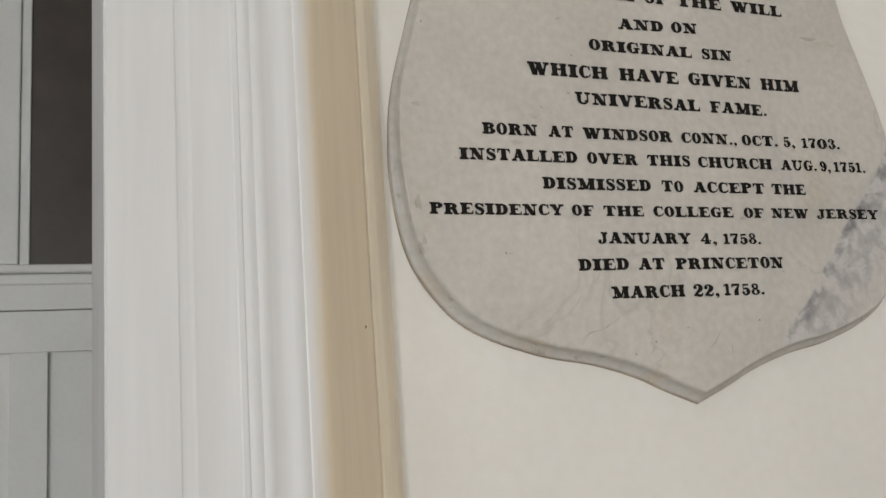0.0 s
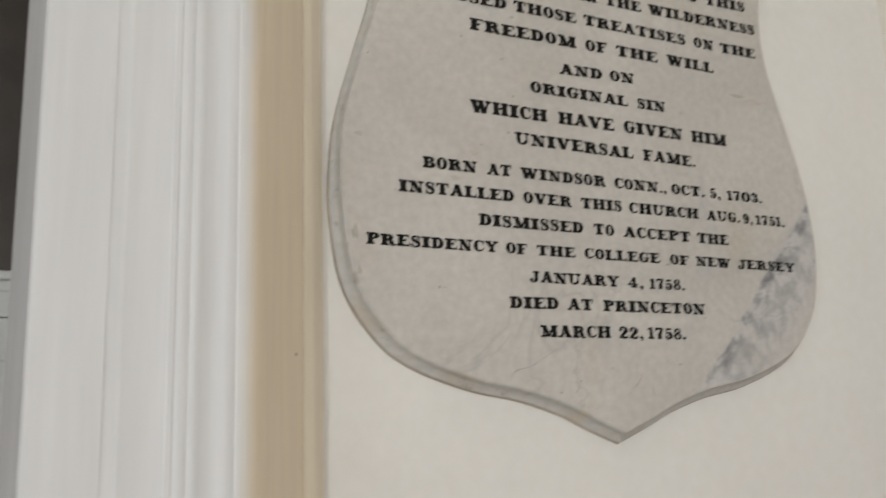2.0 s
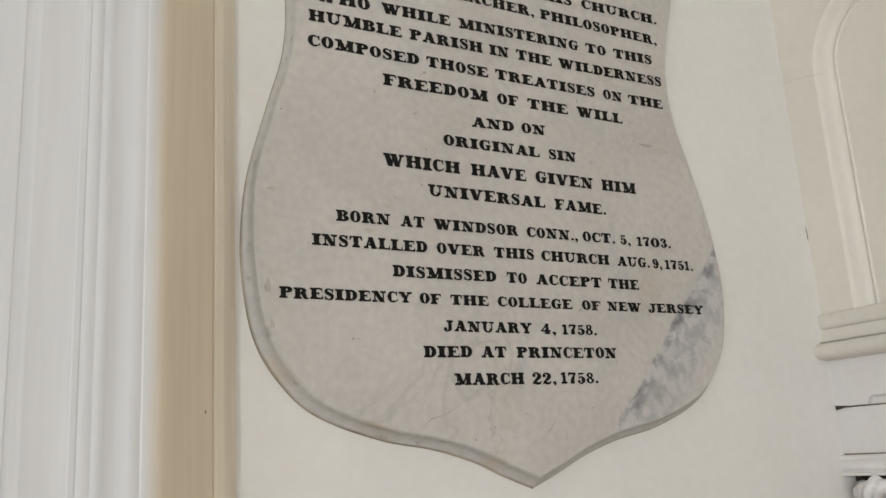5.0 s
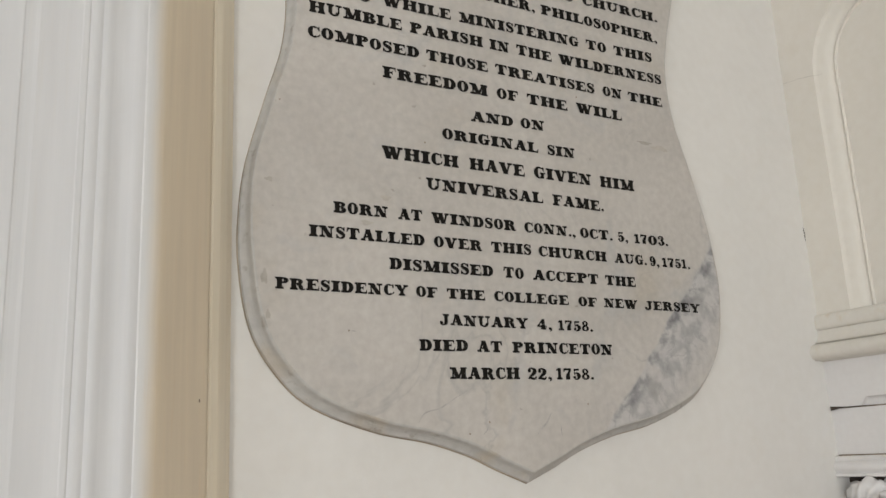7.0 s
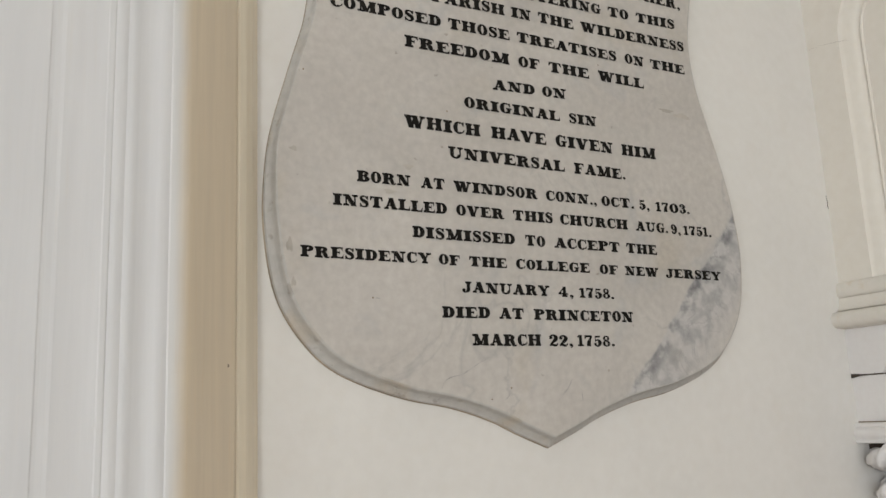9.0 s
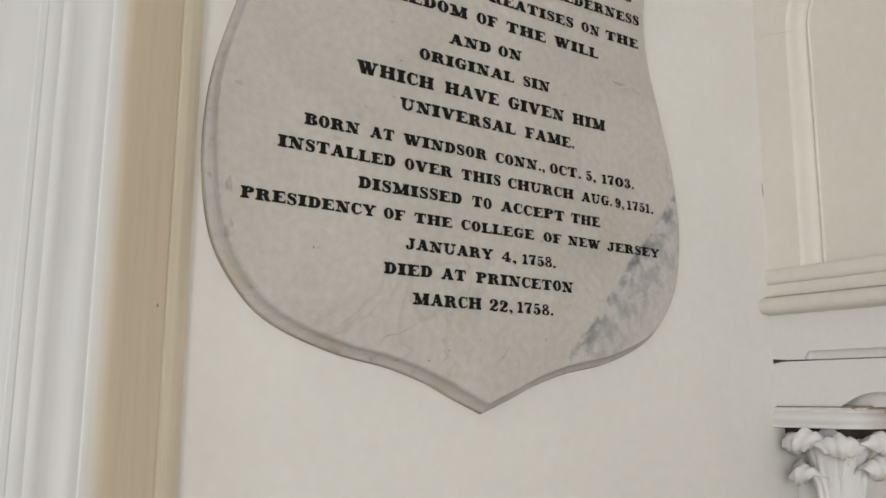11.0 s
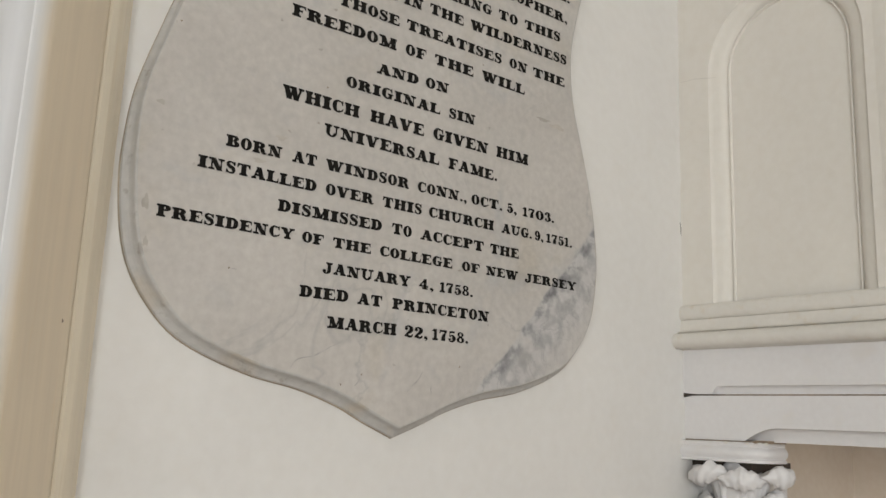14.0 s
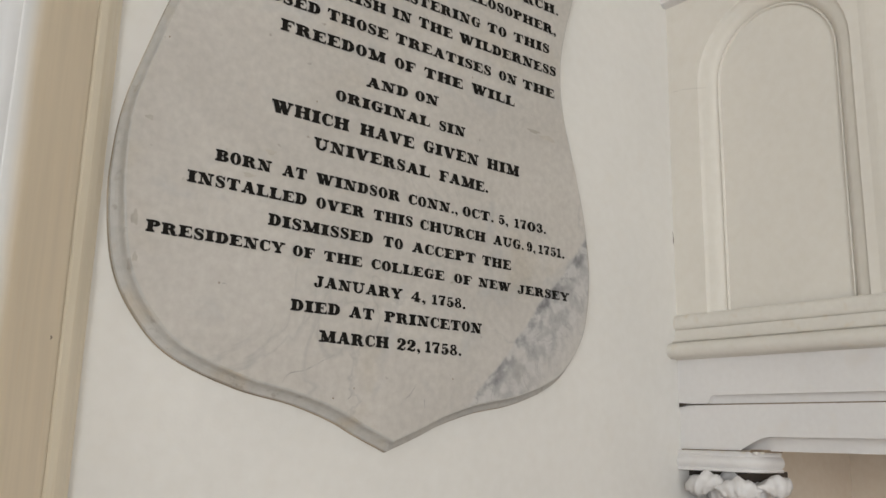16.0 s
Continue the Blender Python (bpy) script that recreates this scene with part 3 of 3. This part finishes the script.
inscription("THIS CHURCH.", 0.485, 0.495, 0.0165, 0.059, 0.144, 0.164, 0.328)
inscription("PREACHER, PHILOSOPHER,", 0.449, 0.455, 0.0165, -0.119, 0.066, 0.078, 0.322)
inscription("WHO WHILE MINISTERING TO THIS", 0.396, 0.416, 0.0165, -0.297, -0.216, -0.198, -0.088, -0.074, 0.148, 0.163, 0.205, 0.221, 0.305)
inscription("HUMBLE PARISH IN THE WILDERNESS", 0.365, 0.379, 0.0165, -0.306, -0.169, -0.156, -0.035, -0.023, 0.012, 0.025, 0.091, 0.105, 0.321)
inscription("COMPOSED THOSE TREATISES ON THE", 0.329, 0.338, 0.0160, -0.308, -0.143, -0.132, -0.029, -0.016, 0.172, 0.189, 0.229, 0.242, 0.317)
inscription("FREEDOM OF THE WILL", 0.292, 0.299, 0.0165, -0.201, -0.032, -0.016, 0.022, 0.038, 0.114, 0.132, 0.224)
inscription("AND ON", 0.252, 0.257, 0.0155, -0.063, 0.010, 0.023, 0.067)
inscription("ORIGINAL SIN", 0.218, 0.221, 0.0155, -0.112, 0.052, 0.069, 0.121)
inscription("WHICH HAVE GIVEN HIM", 0.177, 0.183, 0.0175, -0.206, -0.088, -0.070, 0.024, 0.041, 0.149, 0.166, 0.235)
inscription("UNIVERSAL FAME.", 0.142, 0.143, 0.0165, -0.141, 0.054, 0.072, 0.169)
inscription("BORN AT WINDSOR CONN., OCT. 5, 1703.", 0.095, 0.099, 0.0150, -0.276, -0.200, -0.185, -0.149, -0.135, 0.002, 0.017, 0.109, 0.118, 0.181, 0.191, 0.212, 0.225, 0.296)
inscription("INSTALLED OVER THIS CHURCH AUG. 9, 1751.", 0.062, 0.065, 0.0150, -0.309, -0.147, -0.133, -0.057, -0.042, 0.026, 0.039, 0.165, 0.181, 0.246, 0.2525, 0.272, 0.2785, 0.339)
inscription("DISMISSED TO ACCEPT THE", 0.028, 0.029, 0.0150, -0.200, -0.041, -0.024, 0.010, 0.026, 0.1455, 0.1585, 0.2185)
inscription("PRESIDENCY OF THE COLLEGE OF NEW JERSEY", -0.006, -0.005, 0.0140, -0.352, -0.174, -0.163, -0.131, -0.117, -0.057, -0.042, 0.086, 0.104, 0.139, 0.152, 0.218, 0.232, 0.350)
inscription("JANUARY 4, 1758.", -0.041, -0.042, 0.0145, -0.130, 0.012, 0.027, 0.053, 0.064, 0.127)
inscription("DIED AT PRINCETON", -0.075, -0.075, 0.0150, -0.161, -0.088, -0.074, -0.034, -0.017, 0.160)
inscription("MARCH 22, 1758.", -0.111, -0.111, 0.0155, -0.118, -0.008, 0.005, 0.046, 0.054, 0.121)

# ---- side wall: upper face with an arched sunk panel ----
PY, PR, PZ0, PZS = -0.1925, 0.1125, 0.006, 0.448      # panel middle, radius, foot, springing


def arch_loop(x, grow, foot):
    """The arched outline at depth x, grown outwards, anticlockwise as seen from the nave."""
    r = PR + grow
    pts = [(x, PY - r, foot), (x, PY - r, PZS)]
    pts += [(x, PY + r * math.cos(radians(a)), PZS + r * math.sin(radians(a))) for a in range(171, 0, -9)]
    pts += [(x, PY + r, PZS), (x, PY + r, foot)]
    return pts


side = thing("wall_east", "cream painted side wall with arched sunk panel", "wall", kind="structure")
bm = bmesh.new()
o = arch_loop(EAST, 0.036, 0.0)
n = len(o)
inner = [bm.verts.new(p) for p in o]
# wall face round the arch: strips to a frame, then plain quads
fr = []
for (x, y, z) in o:
    ang = math.atan2(z - PZS, y - PY)
    if z <= PZS + 1e-6:
        fr.append((x, PY + (0.17 if y > PY else -0.17), z))
    else:
        t = min(0.17 / max(abs(math.cos(ang)), 1e-6), 0.17 / max(math.sin(ang), 1e-6))
        fr.append((x, PY + t * math.cos(ang), PZS + t * math.sin(ang)))
outer = [bm.verts.new(p) for p in fr]
for i in range(n - 1):
    bm.faces.new((inner[i], inner[i + 1], outer[i + 1], outer[i]))
zt = PZS + 0.17


def face_rect(y0, y1, z0, z1):
    bm.faces.new([bm.verts.new(p) for p in ((EAST, y0, z0), (EAST, y1, z0), (EAST, y1, z1), (EAST, y0, z1))])


face_rect(PY + 0.17, WALL, 0.0, zt)
face_rect(-5.6, PY - 0.17, 0.0, zt)
face_rect(-5.6, WALL, zt, TOP)
face_rect(-5.6, WALL, -0.1, 0.0)
part("wall_face", bm, SIDE, side)
part("wall_core", boxed(EAST + 0.04, EAST + 0.74, -5.6, WALL, -0.1, TOP), PLASTER, side)
bm = bmesh.new()
loft(bm, [arch_loop(EAST + d, g, 0.0) for d, g in ((0.0, 0.036), (0.002, 0.0350), (0.0045, 0.0330), (0.006, 0.029), (0.0075, 0.020), (0.011, 0.013), (0.017, 0.007), (0.0205, 0.0062), (0.0205, 0.0050), (0.0180, 0.0042), (0.0172, 0.0028), (0.0180, 0.0012), (0.022, 0.0))], closed=False)
part("arch_molding", bm, SIDE, side, "moulded cream edge of the sunk panel", smooth=True)
bm = bmesh.new()
bm.faces.new([bm.verts.new(p) for p in arch_loop(EAST + 0.022, 0.0, 0.0)])
part("sunk_panel", bm, SIDE, side)
part("pilaster_strip", prism_z([(EAST + 0.01, -0.358), (EAST - 0.0002, -0.358), (EAST - 0.0024, -0.370), (EAST - 0.003, -0.376), (EAST - 0.003, -0.62), (EAST + 0.01, -0.62)], 0.0085, 0.63), SIDE, side)
part("string_course", prism_y([(EAST + 0.01, 0.636), (EAST - 0.010, 0.636), (EAST - 0.018, 0.642), (EAST - 0.020, 0.652), (EAST - 0.016, 0.660), (EAST + 0.01, 0.664)], WALL, -2.0), PAINT, side, smooth=True)

# cornice below the panel
cornice = thing("cornice", "white painted moulded wooden cornice on the side wall", "cornice", kind="structure")
FAR_Y = -2.4
BUTT = WALL + 0.003
part("top_fillet", prism_y([(EAST + 0.01, 0.008), (EAST - 0.002, 0.008), (EAST - 0.007, 0.006), (EAST - 0.010, 0.001), (EAST - 0.0105, -0.011), (EAST - 0.0095, -0.0165), (EAST - 0.0065, -0.0195), (EAST - 0.002, -0.0206), (EAST + 0.01, -0.0208)], BUTT, FAR_Y), AGED, cornice, "yellowed white paint on the top edge", smooth=True)
part("cove", prism_y([(EAST + 0.01, -0.0208), (EAST - 0.005, -0.0208)] + [(EAST - 0.006 - 0.012 * (1 - math.cos(radians(a))), -0.0205 - 0.0225 * math.sin(radians(a))) for a in range(0, 91, 15)] + [(EAST - 0.0140, -0.0455), (EAST + 0.01, -0.0462)], BUTT, FAR_Y), AGED, cornice, "yellowed white paint in the cove", smooth=True)
part("roll", prism_y([(EAST + 0.01, -0.0462), (EAST - 0.0150, -0.0458)] + [(EAST - 0.020 - 0.0150 * math.sin(radians(a)), -0.0600 + 0.0142 * math.cos(radians(a))) for a in range(0, 196, 15)] + [(EAST - 0.010, -0.0742), (EAST - 0.003, -0.0755), (EAST + 0.01, -0.0758)], BUTT, FAR_Y), AGED, cornice, smooth=True)

# frieze and fascia over the opening
frieze = thing("frieze", "white painted wooden frieze over an arched opening", "frieze", kind="structure")


def fascia_loop(x, rise, top, low, stop, run):
    """Outline of a fascia board; beyond the stop its lower edge rises by the depth of a hollow chamfer."""
    pts = [(x, WALL + 0.004, top), (x, WALL + 0.004, low), (x, stop, low)]
    for i in range(1, 9):
        t = i / 8
        pts.append((x, stop - run * t, low + rise * math.sin(t * math.pi / 2)))
    pts += [(x, -0.4, low + rise), (x, FAR_Y, low + rise), (x, FAR_Y, top), (x, -0.4, top)]
    return pts


def fascia(name, face, deep, top, low, stop, run, hollow, rise):
    bm = bmesh.new()
    steps = [(deep, 0.0), (hollow, 0.0), (hollow * 0.96, rise * 0.35), (hollow * 0.80, rise * 0.70), (hollow * 0.50, rise * 0.92), (hollow * 0.10, rise), (0.0, rise * 0.985)]
    loops = [fascia_loop(EAST + face + d, r, top, low, stop, run) for d, r in steps]
    rings = loft(bm, loops)
    f = bm.faces.new(rings[-1])
    bmesh.ops.triangulate(bm, faces=[f])
    part(name, bm, PAINT, frieze, smooth=True)


fascia("upper_fascia", -0.002, 0.035, -0.069, -0.1555, -0.040, 0.012, 0.012, 0.0145)
fascia("lower_fascia", 0.001, 0.70, -0.1582, -0.236, -0.098, 0.062, 0.020, 0.024)
bm = bmesh.new()
tri = [(WALL - 0.001, -0.1535), (WALL - 0.001, -0.1612), (0.004, -0.1578), (-0.012, -0.1562)]
loft(bm, [[(EAST + d, y, z) for y, z in tri] for d in (-0.0026, 0.0005)], True, True)
part("open_joint", bm, CRACK_AND_SHADE, frieze, "dark split at the end of the joint")
# brown strip set in the open joint to paint its shadow line
part("joint_shadow", boxed(EAST + 0.010, EAST + 0.03, FAR_Y, WALL - 0.001, -0.1584, -0.1553), BROWN, frieze, "brown strip standing for shade in the open joint between boards")

# recess behind the opening
plain("recess_back", "cream plaster back wall of the opening, tinted tan for shade", "wall", boxed(EAST + 0.62, EAST + 0.74, -5.6, WALL, GROUND, -0.236), TAN_SHADE)

# thin sheet over the north wall, its tan painting the lintel's shade
plain("recess_side", "cream plaster side wall inside the opening, tinted tan for shade", "wall", boxed(EAST + 0.16, EAST + 0.62, WALL - 0.006, WALL + 0.004, GROUND, -0.2365), TAN_SHADE)

# engaged column with leaf capital in the corner
column = thing("engaged_column", "white painted engaged column with carved leaf capital", "column")
CX, CY = EAST + 0.050, -0.060


def ring(r, z, n=24):
    return [(CX + r * math.cos(2 * math.pi * i / n), CY + r * math.sin(2 * math.pi * i / n), z) for i in range(n)]


bm = bmesh.new()
loft(bm, [ring(r, z) for r, z in ((0.036, GROUND), (0.036, -0.47), (0.043, -0.468), (0.046, -0.460), (0.043, -0.452), (0.036, -0.450))], True, True)
part("shaft", bm, PAINT, column, smooth=True)
bm = bmesh.new()
loft(bm, [ring(r, z) for r, z in ((0.036, -0.450), (0.037, -0.40), (0.041, -0.36), (0.046, -0.325), (0.044, -0.300), (0.030, -0.2725))], True, True)
part("bell", bm, PAINT, column, smooth=True)


part("pier", boxed(EAST + 0.052, EAST + 0.16, -0.084, WALL + 0.004, GROUND, -0.2722), PAINT, column, "plain white jamb behind the column")


# near-black block that paints the deep shade between abacus and leaves
part("neck_shade", boxed(EAST + 0.022, EAST + 0.150, -0.098, WALL + 0.004, -0.2960, -0.2726), CRACK_AND_SHADE, column, "dark block standing for shade under the abacus")


def abacus_plan(g):
    pts = [(EAST + 0.070, WALL + 0.004), (EAST - 0.008 - g, WALL + 0.004), (EAST - 0.008 - g, -0.097)]
    pts += [(EAST + 0.032 - (0.040 + g) * math.cos(radians(a)), -0.097 - (0.036 + g) * math.sin(radians(a))) for a in range(15, 91, 15)]
    return pts + [(EAST + 0.070, -0.133 - g)]


bm = bmesh.new()
loft(bm, [[(x, y, z) for x, y in abacus_plan(g)] for g, z in ((-0.003, -0.2375), (0.0005, -0.2386), (0.0015, -0.2405), (0.001, -0.2440), (0.000, -0.2455), (0.0035, -0.2485), (0.0062, -0.2530), (0.0066, -0.2570), (0.0050, -0.2615), (0.0015, -0.2648), (0.001, -0.2660), (0.0038, -0.2672), (0.0042, -0.2715), (0.0, -0.2725))], True, True)
part("abacus", bm, PAINT, column, smooth=True)
part("abacus_joint", boxed(EAST - 0.002, EAST + 0.068, -0.128, WALL - 0.003, -0.2392, -0.2355), BROWN, column, "dark gap with flaking paint")


# brown block: painted shade in the gap below the raised fascia edge
part("gap_shade", boxed(EAST + 0.003, EAST + 0.060, -0.143, -0.116, -0.2385, -0.2338, 0.001), BROWN, column, "brown block standing for shade in the gap over the end of the abacus")


def leaf(angle, z0, z1, width, out, curl, twist=0.0):
    """A carved leaf: a thick lobed blade that leans out from the bell and rolls over at its tip."""
    bm = bmesh.new()
    rows, cols, loops = 40, 14, []
    ca, sa = math.cos(radians(angle)), math.sin(radians(angle))
    for i in range(rows + 1):
        t = i / rows
        if t < 0.62:
            s = t / 0.62
            r, z = 0.032 + out * s ** 2.0, z0 + (z1 - z0) * math.sin(s * math.pi / 2) ** 0.85
            nr, nz = 1.0, 0.0
            if s > 0.5:
                nr, nz = math.cos((s - 0.5) * 2.2), math.sin((s - 0.5) * 2.2)
        else:
            s = (t - 0.62) / 0.38 * math.pi * 1.1
            r, z = 0.032 + out + curl * math.sin(s), z1 - curl * (1 - math.cos(s))
            nr, nz = math.cos(1.1 - s * 0.9), math.sin(1.1 - s * 0.9)
        lobes = 1 + 0.09 * math.cos(t * 6.0 * math.pi)
        w = width * (0.30 + 0.85 * math.sin(min(t * 1.1, 1.0) * math.pi * 0.60) ** 1.5) * lobes
        if t > 0.75:
            w *= math.sqrt(max(0.15, 1 - 0.85 * ((t - 0.75) / 0.25) ** 2))
        front, back = [], []
        for j in range(cols + 1):
            u = 2 * j / cols - 1
            rib = 0.0035 * math.exp(-(u / 0.25) ** 2) + 0.0026 * math.cos(u * 4.0 * math.pi) - 0.012 * u * u
            th = 0.0095 * math.sqrt(max(0.0, 1 - u * u)) + 0.0008
            side_ = u * w + twist * t * t
            for keep, d in ((front, rib + th * 0.5), (back, rib - th * 0.5)):
                rr, zz = r + d * nr * min(1.0, t * 3 + 0.2), z + d * nz - 0.010 * u * u * t
                p = Vector((CX + rr * ca - side_ * sa, CY + rr * sa + side_ * ca, zz))
                keep.append(p + min(1.0, t * 2) * (0.0045 * noise.noise_vector(p * 38) + 0.0022 * noise.noise_vector(p * 105)))
        loops.append(front + back[::-1])
    loft(bm, loops, True, True)
    ob = part("leaf", bm, PAINT, column)
    ob.data.polygons.foreach_set("use_smooth", [True] * len(ob.data.polygons))
    return ob


# the nave side faces -x: a broad leaf leans to the corner, smaller curls stand round the bell
leaf(98, -0.445, -0.335, 0.020, 0.030, 0.012)
leaf(172, -0.520, -0.338, 0.022, 0.026, 0.011, -0.044)
leaf(262, -0.470, -0.322, 0.024, 0.034, 0.012, 0.006)
leaf(110, -0.43, -0.2855, 0.030, 0.036, 0.012)
leaf(176, -0.490, -0.2790, 0.036, 0.032, 0.014, -0.038)
leaf(212, -0.44, -0.2860, 0.032, 0.042, 0.014, 0.004)
leaf(258, -0.44, -0.2815, 0.034, 0.050, 0.012, 0.006)

# fine cracks in the corner and at the joints
cracks = thing("corner_crack", "thin dark crack in the plaster of the corner", "crack", kind="structure")


def crack(points, width):
    bm = bmesh.new()
    L, Rr = [], []
    for i, (x, y, z) in enumerate(points):
        w = width * (0.35 + 0.65 * math.sin(math.pi * i / (len(points) - 1)))
        L.append(bm.verts.new((x - w, y, z)))
        Rr.append(bm.verts.new((x + w, y, z)))
    for i in range(len(points) - 1):
        bm.faces.new((L[i], L[i + 1], Rr[i + 1], Rr[i]))
    return part("crack_line", bm, CRACK_AND_SHADE, cracks)


crack([(0.6655, WALL - 0.0008, 0.170), (0.6665, WALL - 0.0008, 0.163), (0.6675, WALL - 0.0008, 0.157), (0.6668, WALL - 0.0008, 0.150), (0.6680, WALL - 0.0008, 0.144)], 0.0010)

# old marks: two stains on the marble, a chip in the pilaster's paint
def blot(name, at, across, rx, rz, parent, material, label):
    """A thin irregular patch lying on a surface; across is the surface's level direction."""
    bm = bmesh.new()
    a = Vector(across).normalized()
    out = Vector((a.y, -a.x, 0))
    ring_ = []
    for i in range(18):
        g = 2 * math.pi * i / 18
        k = 1 + 0.22 * math.sin(3 * g + rx * 900) + 0.12 * math.sin(5 * g)
        p = Vector(at) + a * (rx * k * math.cos(g)) + Vector((0, 0, rz * k * math.sin(g))) + out * 0.0004
        ring_.append(bm.verts.new(p))
    bm.faces.new(ring_)
    return part(name, bm, material, parent, label)


STAIN = mat("tan_stain", (0.45, 0.41, 0.36), 0.6, 0.2, 20, 120, 0.1)
blot("stain", (-0.3656, 0.0, 0.0076), (1, 0, 0), 0.0042, 0.0085, tablet, STAIN, "faint brown stain")
blot("stain", (-0.3610, 0.0, -0.0372), (1, 0, 0), 0.0030, 0.0055, tablet, STAIN, "faint brown stain")
blot("paint_chip", (-0.4510, FRONT + 0.0645, -0.139), (0.72, 0.69, 0), 0.0016, 0.0019, pilaster, BROWN, "small dark chip in the paint")

HAIRLINE = mat("grey_hairline", (0.425, 0.400, 0.375), 0.6, 0.2, 60, 200, 0.1)


def hairline(parent, material, width, normal, *points):
    """A fine wandering line on a surface, thinning out at both ends."""
    bm = bmesh.new()
    n = Vector(normal)
    line = spline([p for p in points], 5)
    left, right = [], []
    for i, p in enumerate(line):
        along = (line[min(i + 1, len(line) - 1)] - line[max(i - 1, 0)]).normalized()
        w = width * (0.25 + 0.75 * math.sin(math.pi * i / (len(line) - 1))) * (1 + 0.5 * noise.noise(p * 90))
        p = p + along.cross(n) * 0.0016 * noise.noise(p * 55) + n * 0.0003
        left.append(bm.verts.new(p + along.cross(n) * w))
        right.append(bm.verts.new(p - along.cross(n) * w))
    for i in range(len(line) - 1):
        bm.faces.new((left[i], left[i + 1], right[i + 1], right[i]))
    return part("hairline", bm, material, parent)


NORTH = (0, -1, 0)
hairline(tablet, HAIRLINE, 0.0009, NORTH, (-0.1664, 0, -0.1656), (-0.1568, 0, -0.1536), (-0.1344, 0, -0.1472), (-0.1152, 0, -0.1376), (-0.0928, 0, -0.1248))
hairline(tablet, HAIRLINE, 0.0011, NORTH, (0.0152, 0, -0.184), (0.0296, 0, -0.1712), (0.0416, 0, -0.156))
hairline(tablet, HAIRLINE, 0.0008, NORTH, (-0.072, 0, -0.1824), (-0.066, 0, -0.1765), (-0.0632, 0, -0.1712))
hairline(tablet, HAIRLINE, 0.0008, NORTH, (0.0568, 0, -0.1872), (0.056, 0, -0.180), (0.0576, 0, -0.1736))
hairline(tablet, HAIRLINE, 0.0012, NORTH, (-0.255, 0, -0.0535), (-0.252, 0, -0.0525), (-0.248, 0, -0.0530))
for at in ((-0.0608, -0.1664), (-0.092, -0.1808), (0.1336, 0.3232), (-0.2584, -0.0528), (-0.346, 0.2344), (0.1064, -0.1448), (-0.14, 0.208)):
    blot("pit", (at[0], 0, at[1]), (1, 0, 0), 0.0010, 0.0013, tablet, BROWN, "small dark pit")
for at, rx, rz in (((-0.36, 0.1288), 0.005, 0.003), ((-0.2024, 0.1224), 0.007, 0.0035), ((-0.2304, 0.0864), 0.008, 0.003), ((0.300, 0.263), 0.018, 0.004), ((0.268, 0.268), 0.014, 0.003)):
    blot("stain", (at[0], 0, at[1]), (1, 0, 0), rx, rz, tablet, STAIN, "faint brown stain")
hairline(side, STAIN, 0.0003, (-1, 0, 0), (EAST, 0.0200, 0.4545), (EAST, -0.002, 0.4525), (EAST, -0.02, 0.4504), (EAST, -0.045, 0.445), (EAST, -0.064, 0.4392))

rng = random.Random(4)
for i in range(9):
    y = -0.145 + 0.012 * i + rng.uniform(-0.003, 0.003)
    bm = bmesh.new()
    w, h = rng.uniform(0.004, 0.011), rng.uniform(0.002, 0.0035)
    tilt = rng.uniform(0.001, 0.003)
    zz = -0.2385
    outline = [(y - w, zz), (y - 0.4 * w, zz - h), (y + 0.5 * w, zz - 0.6 * h), (y + w, zz + 0.0005), (y, zz + 0.0015)]
    loft(bm, [[(EAST - 0.0105 - d - tilt * ((zz - z) / h), yy, z) for yy, z in outline] for d in (0.0, 0.0007)], True, True)
    part("paint_flake", bm, PAINT if i % 3 else AGED, column)
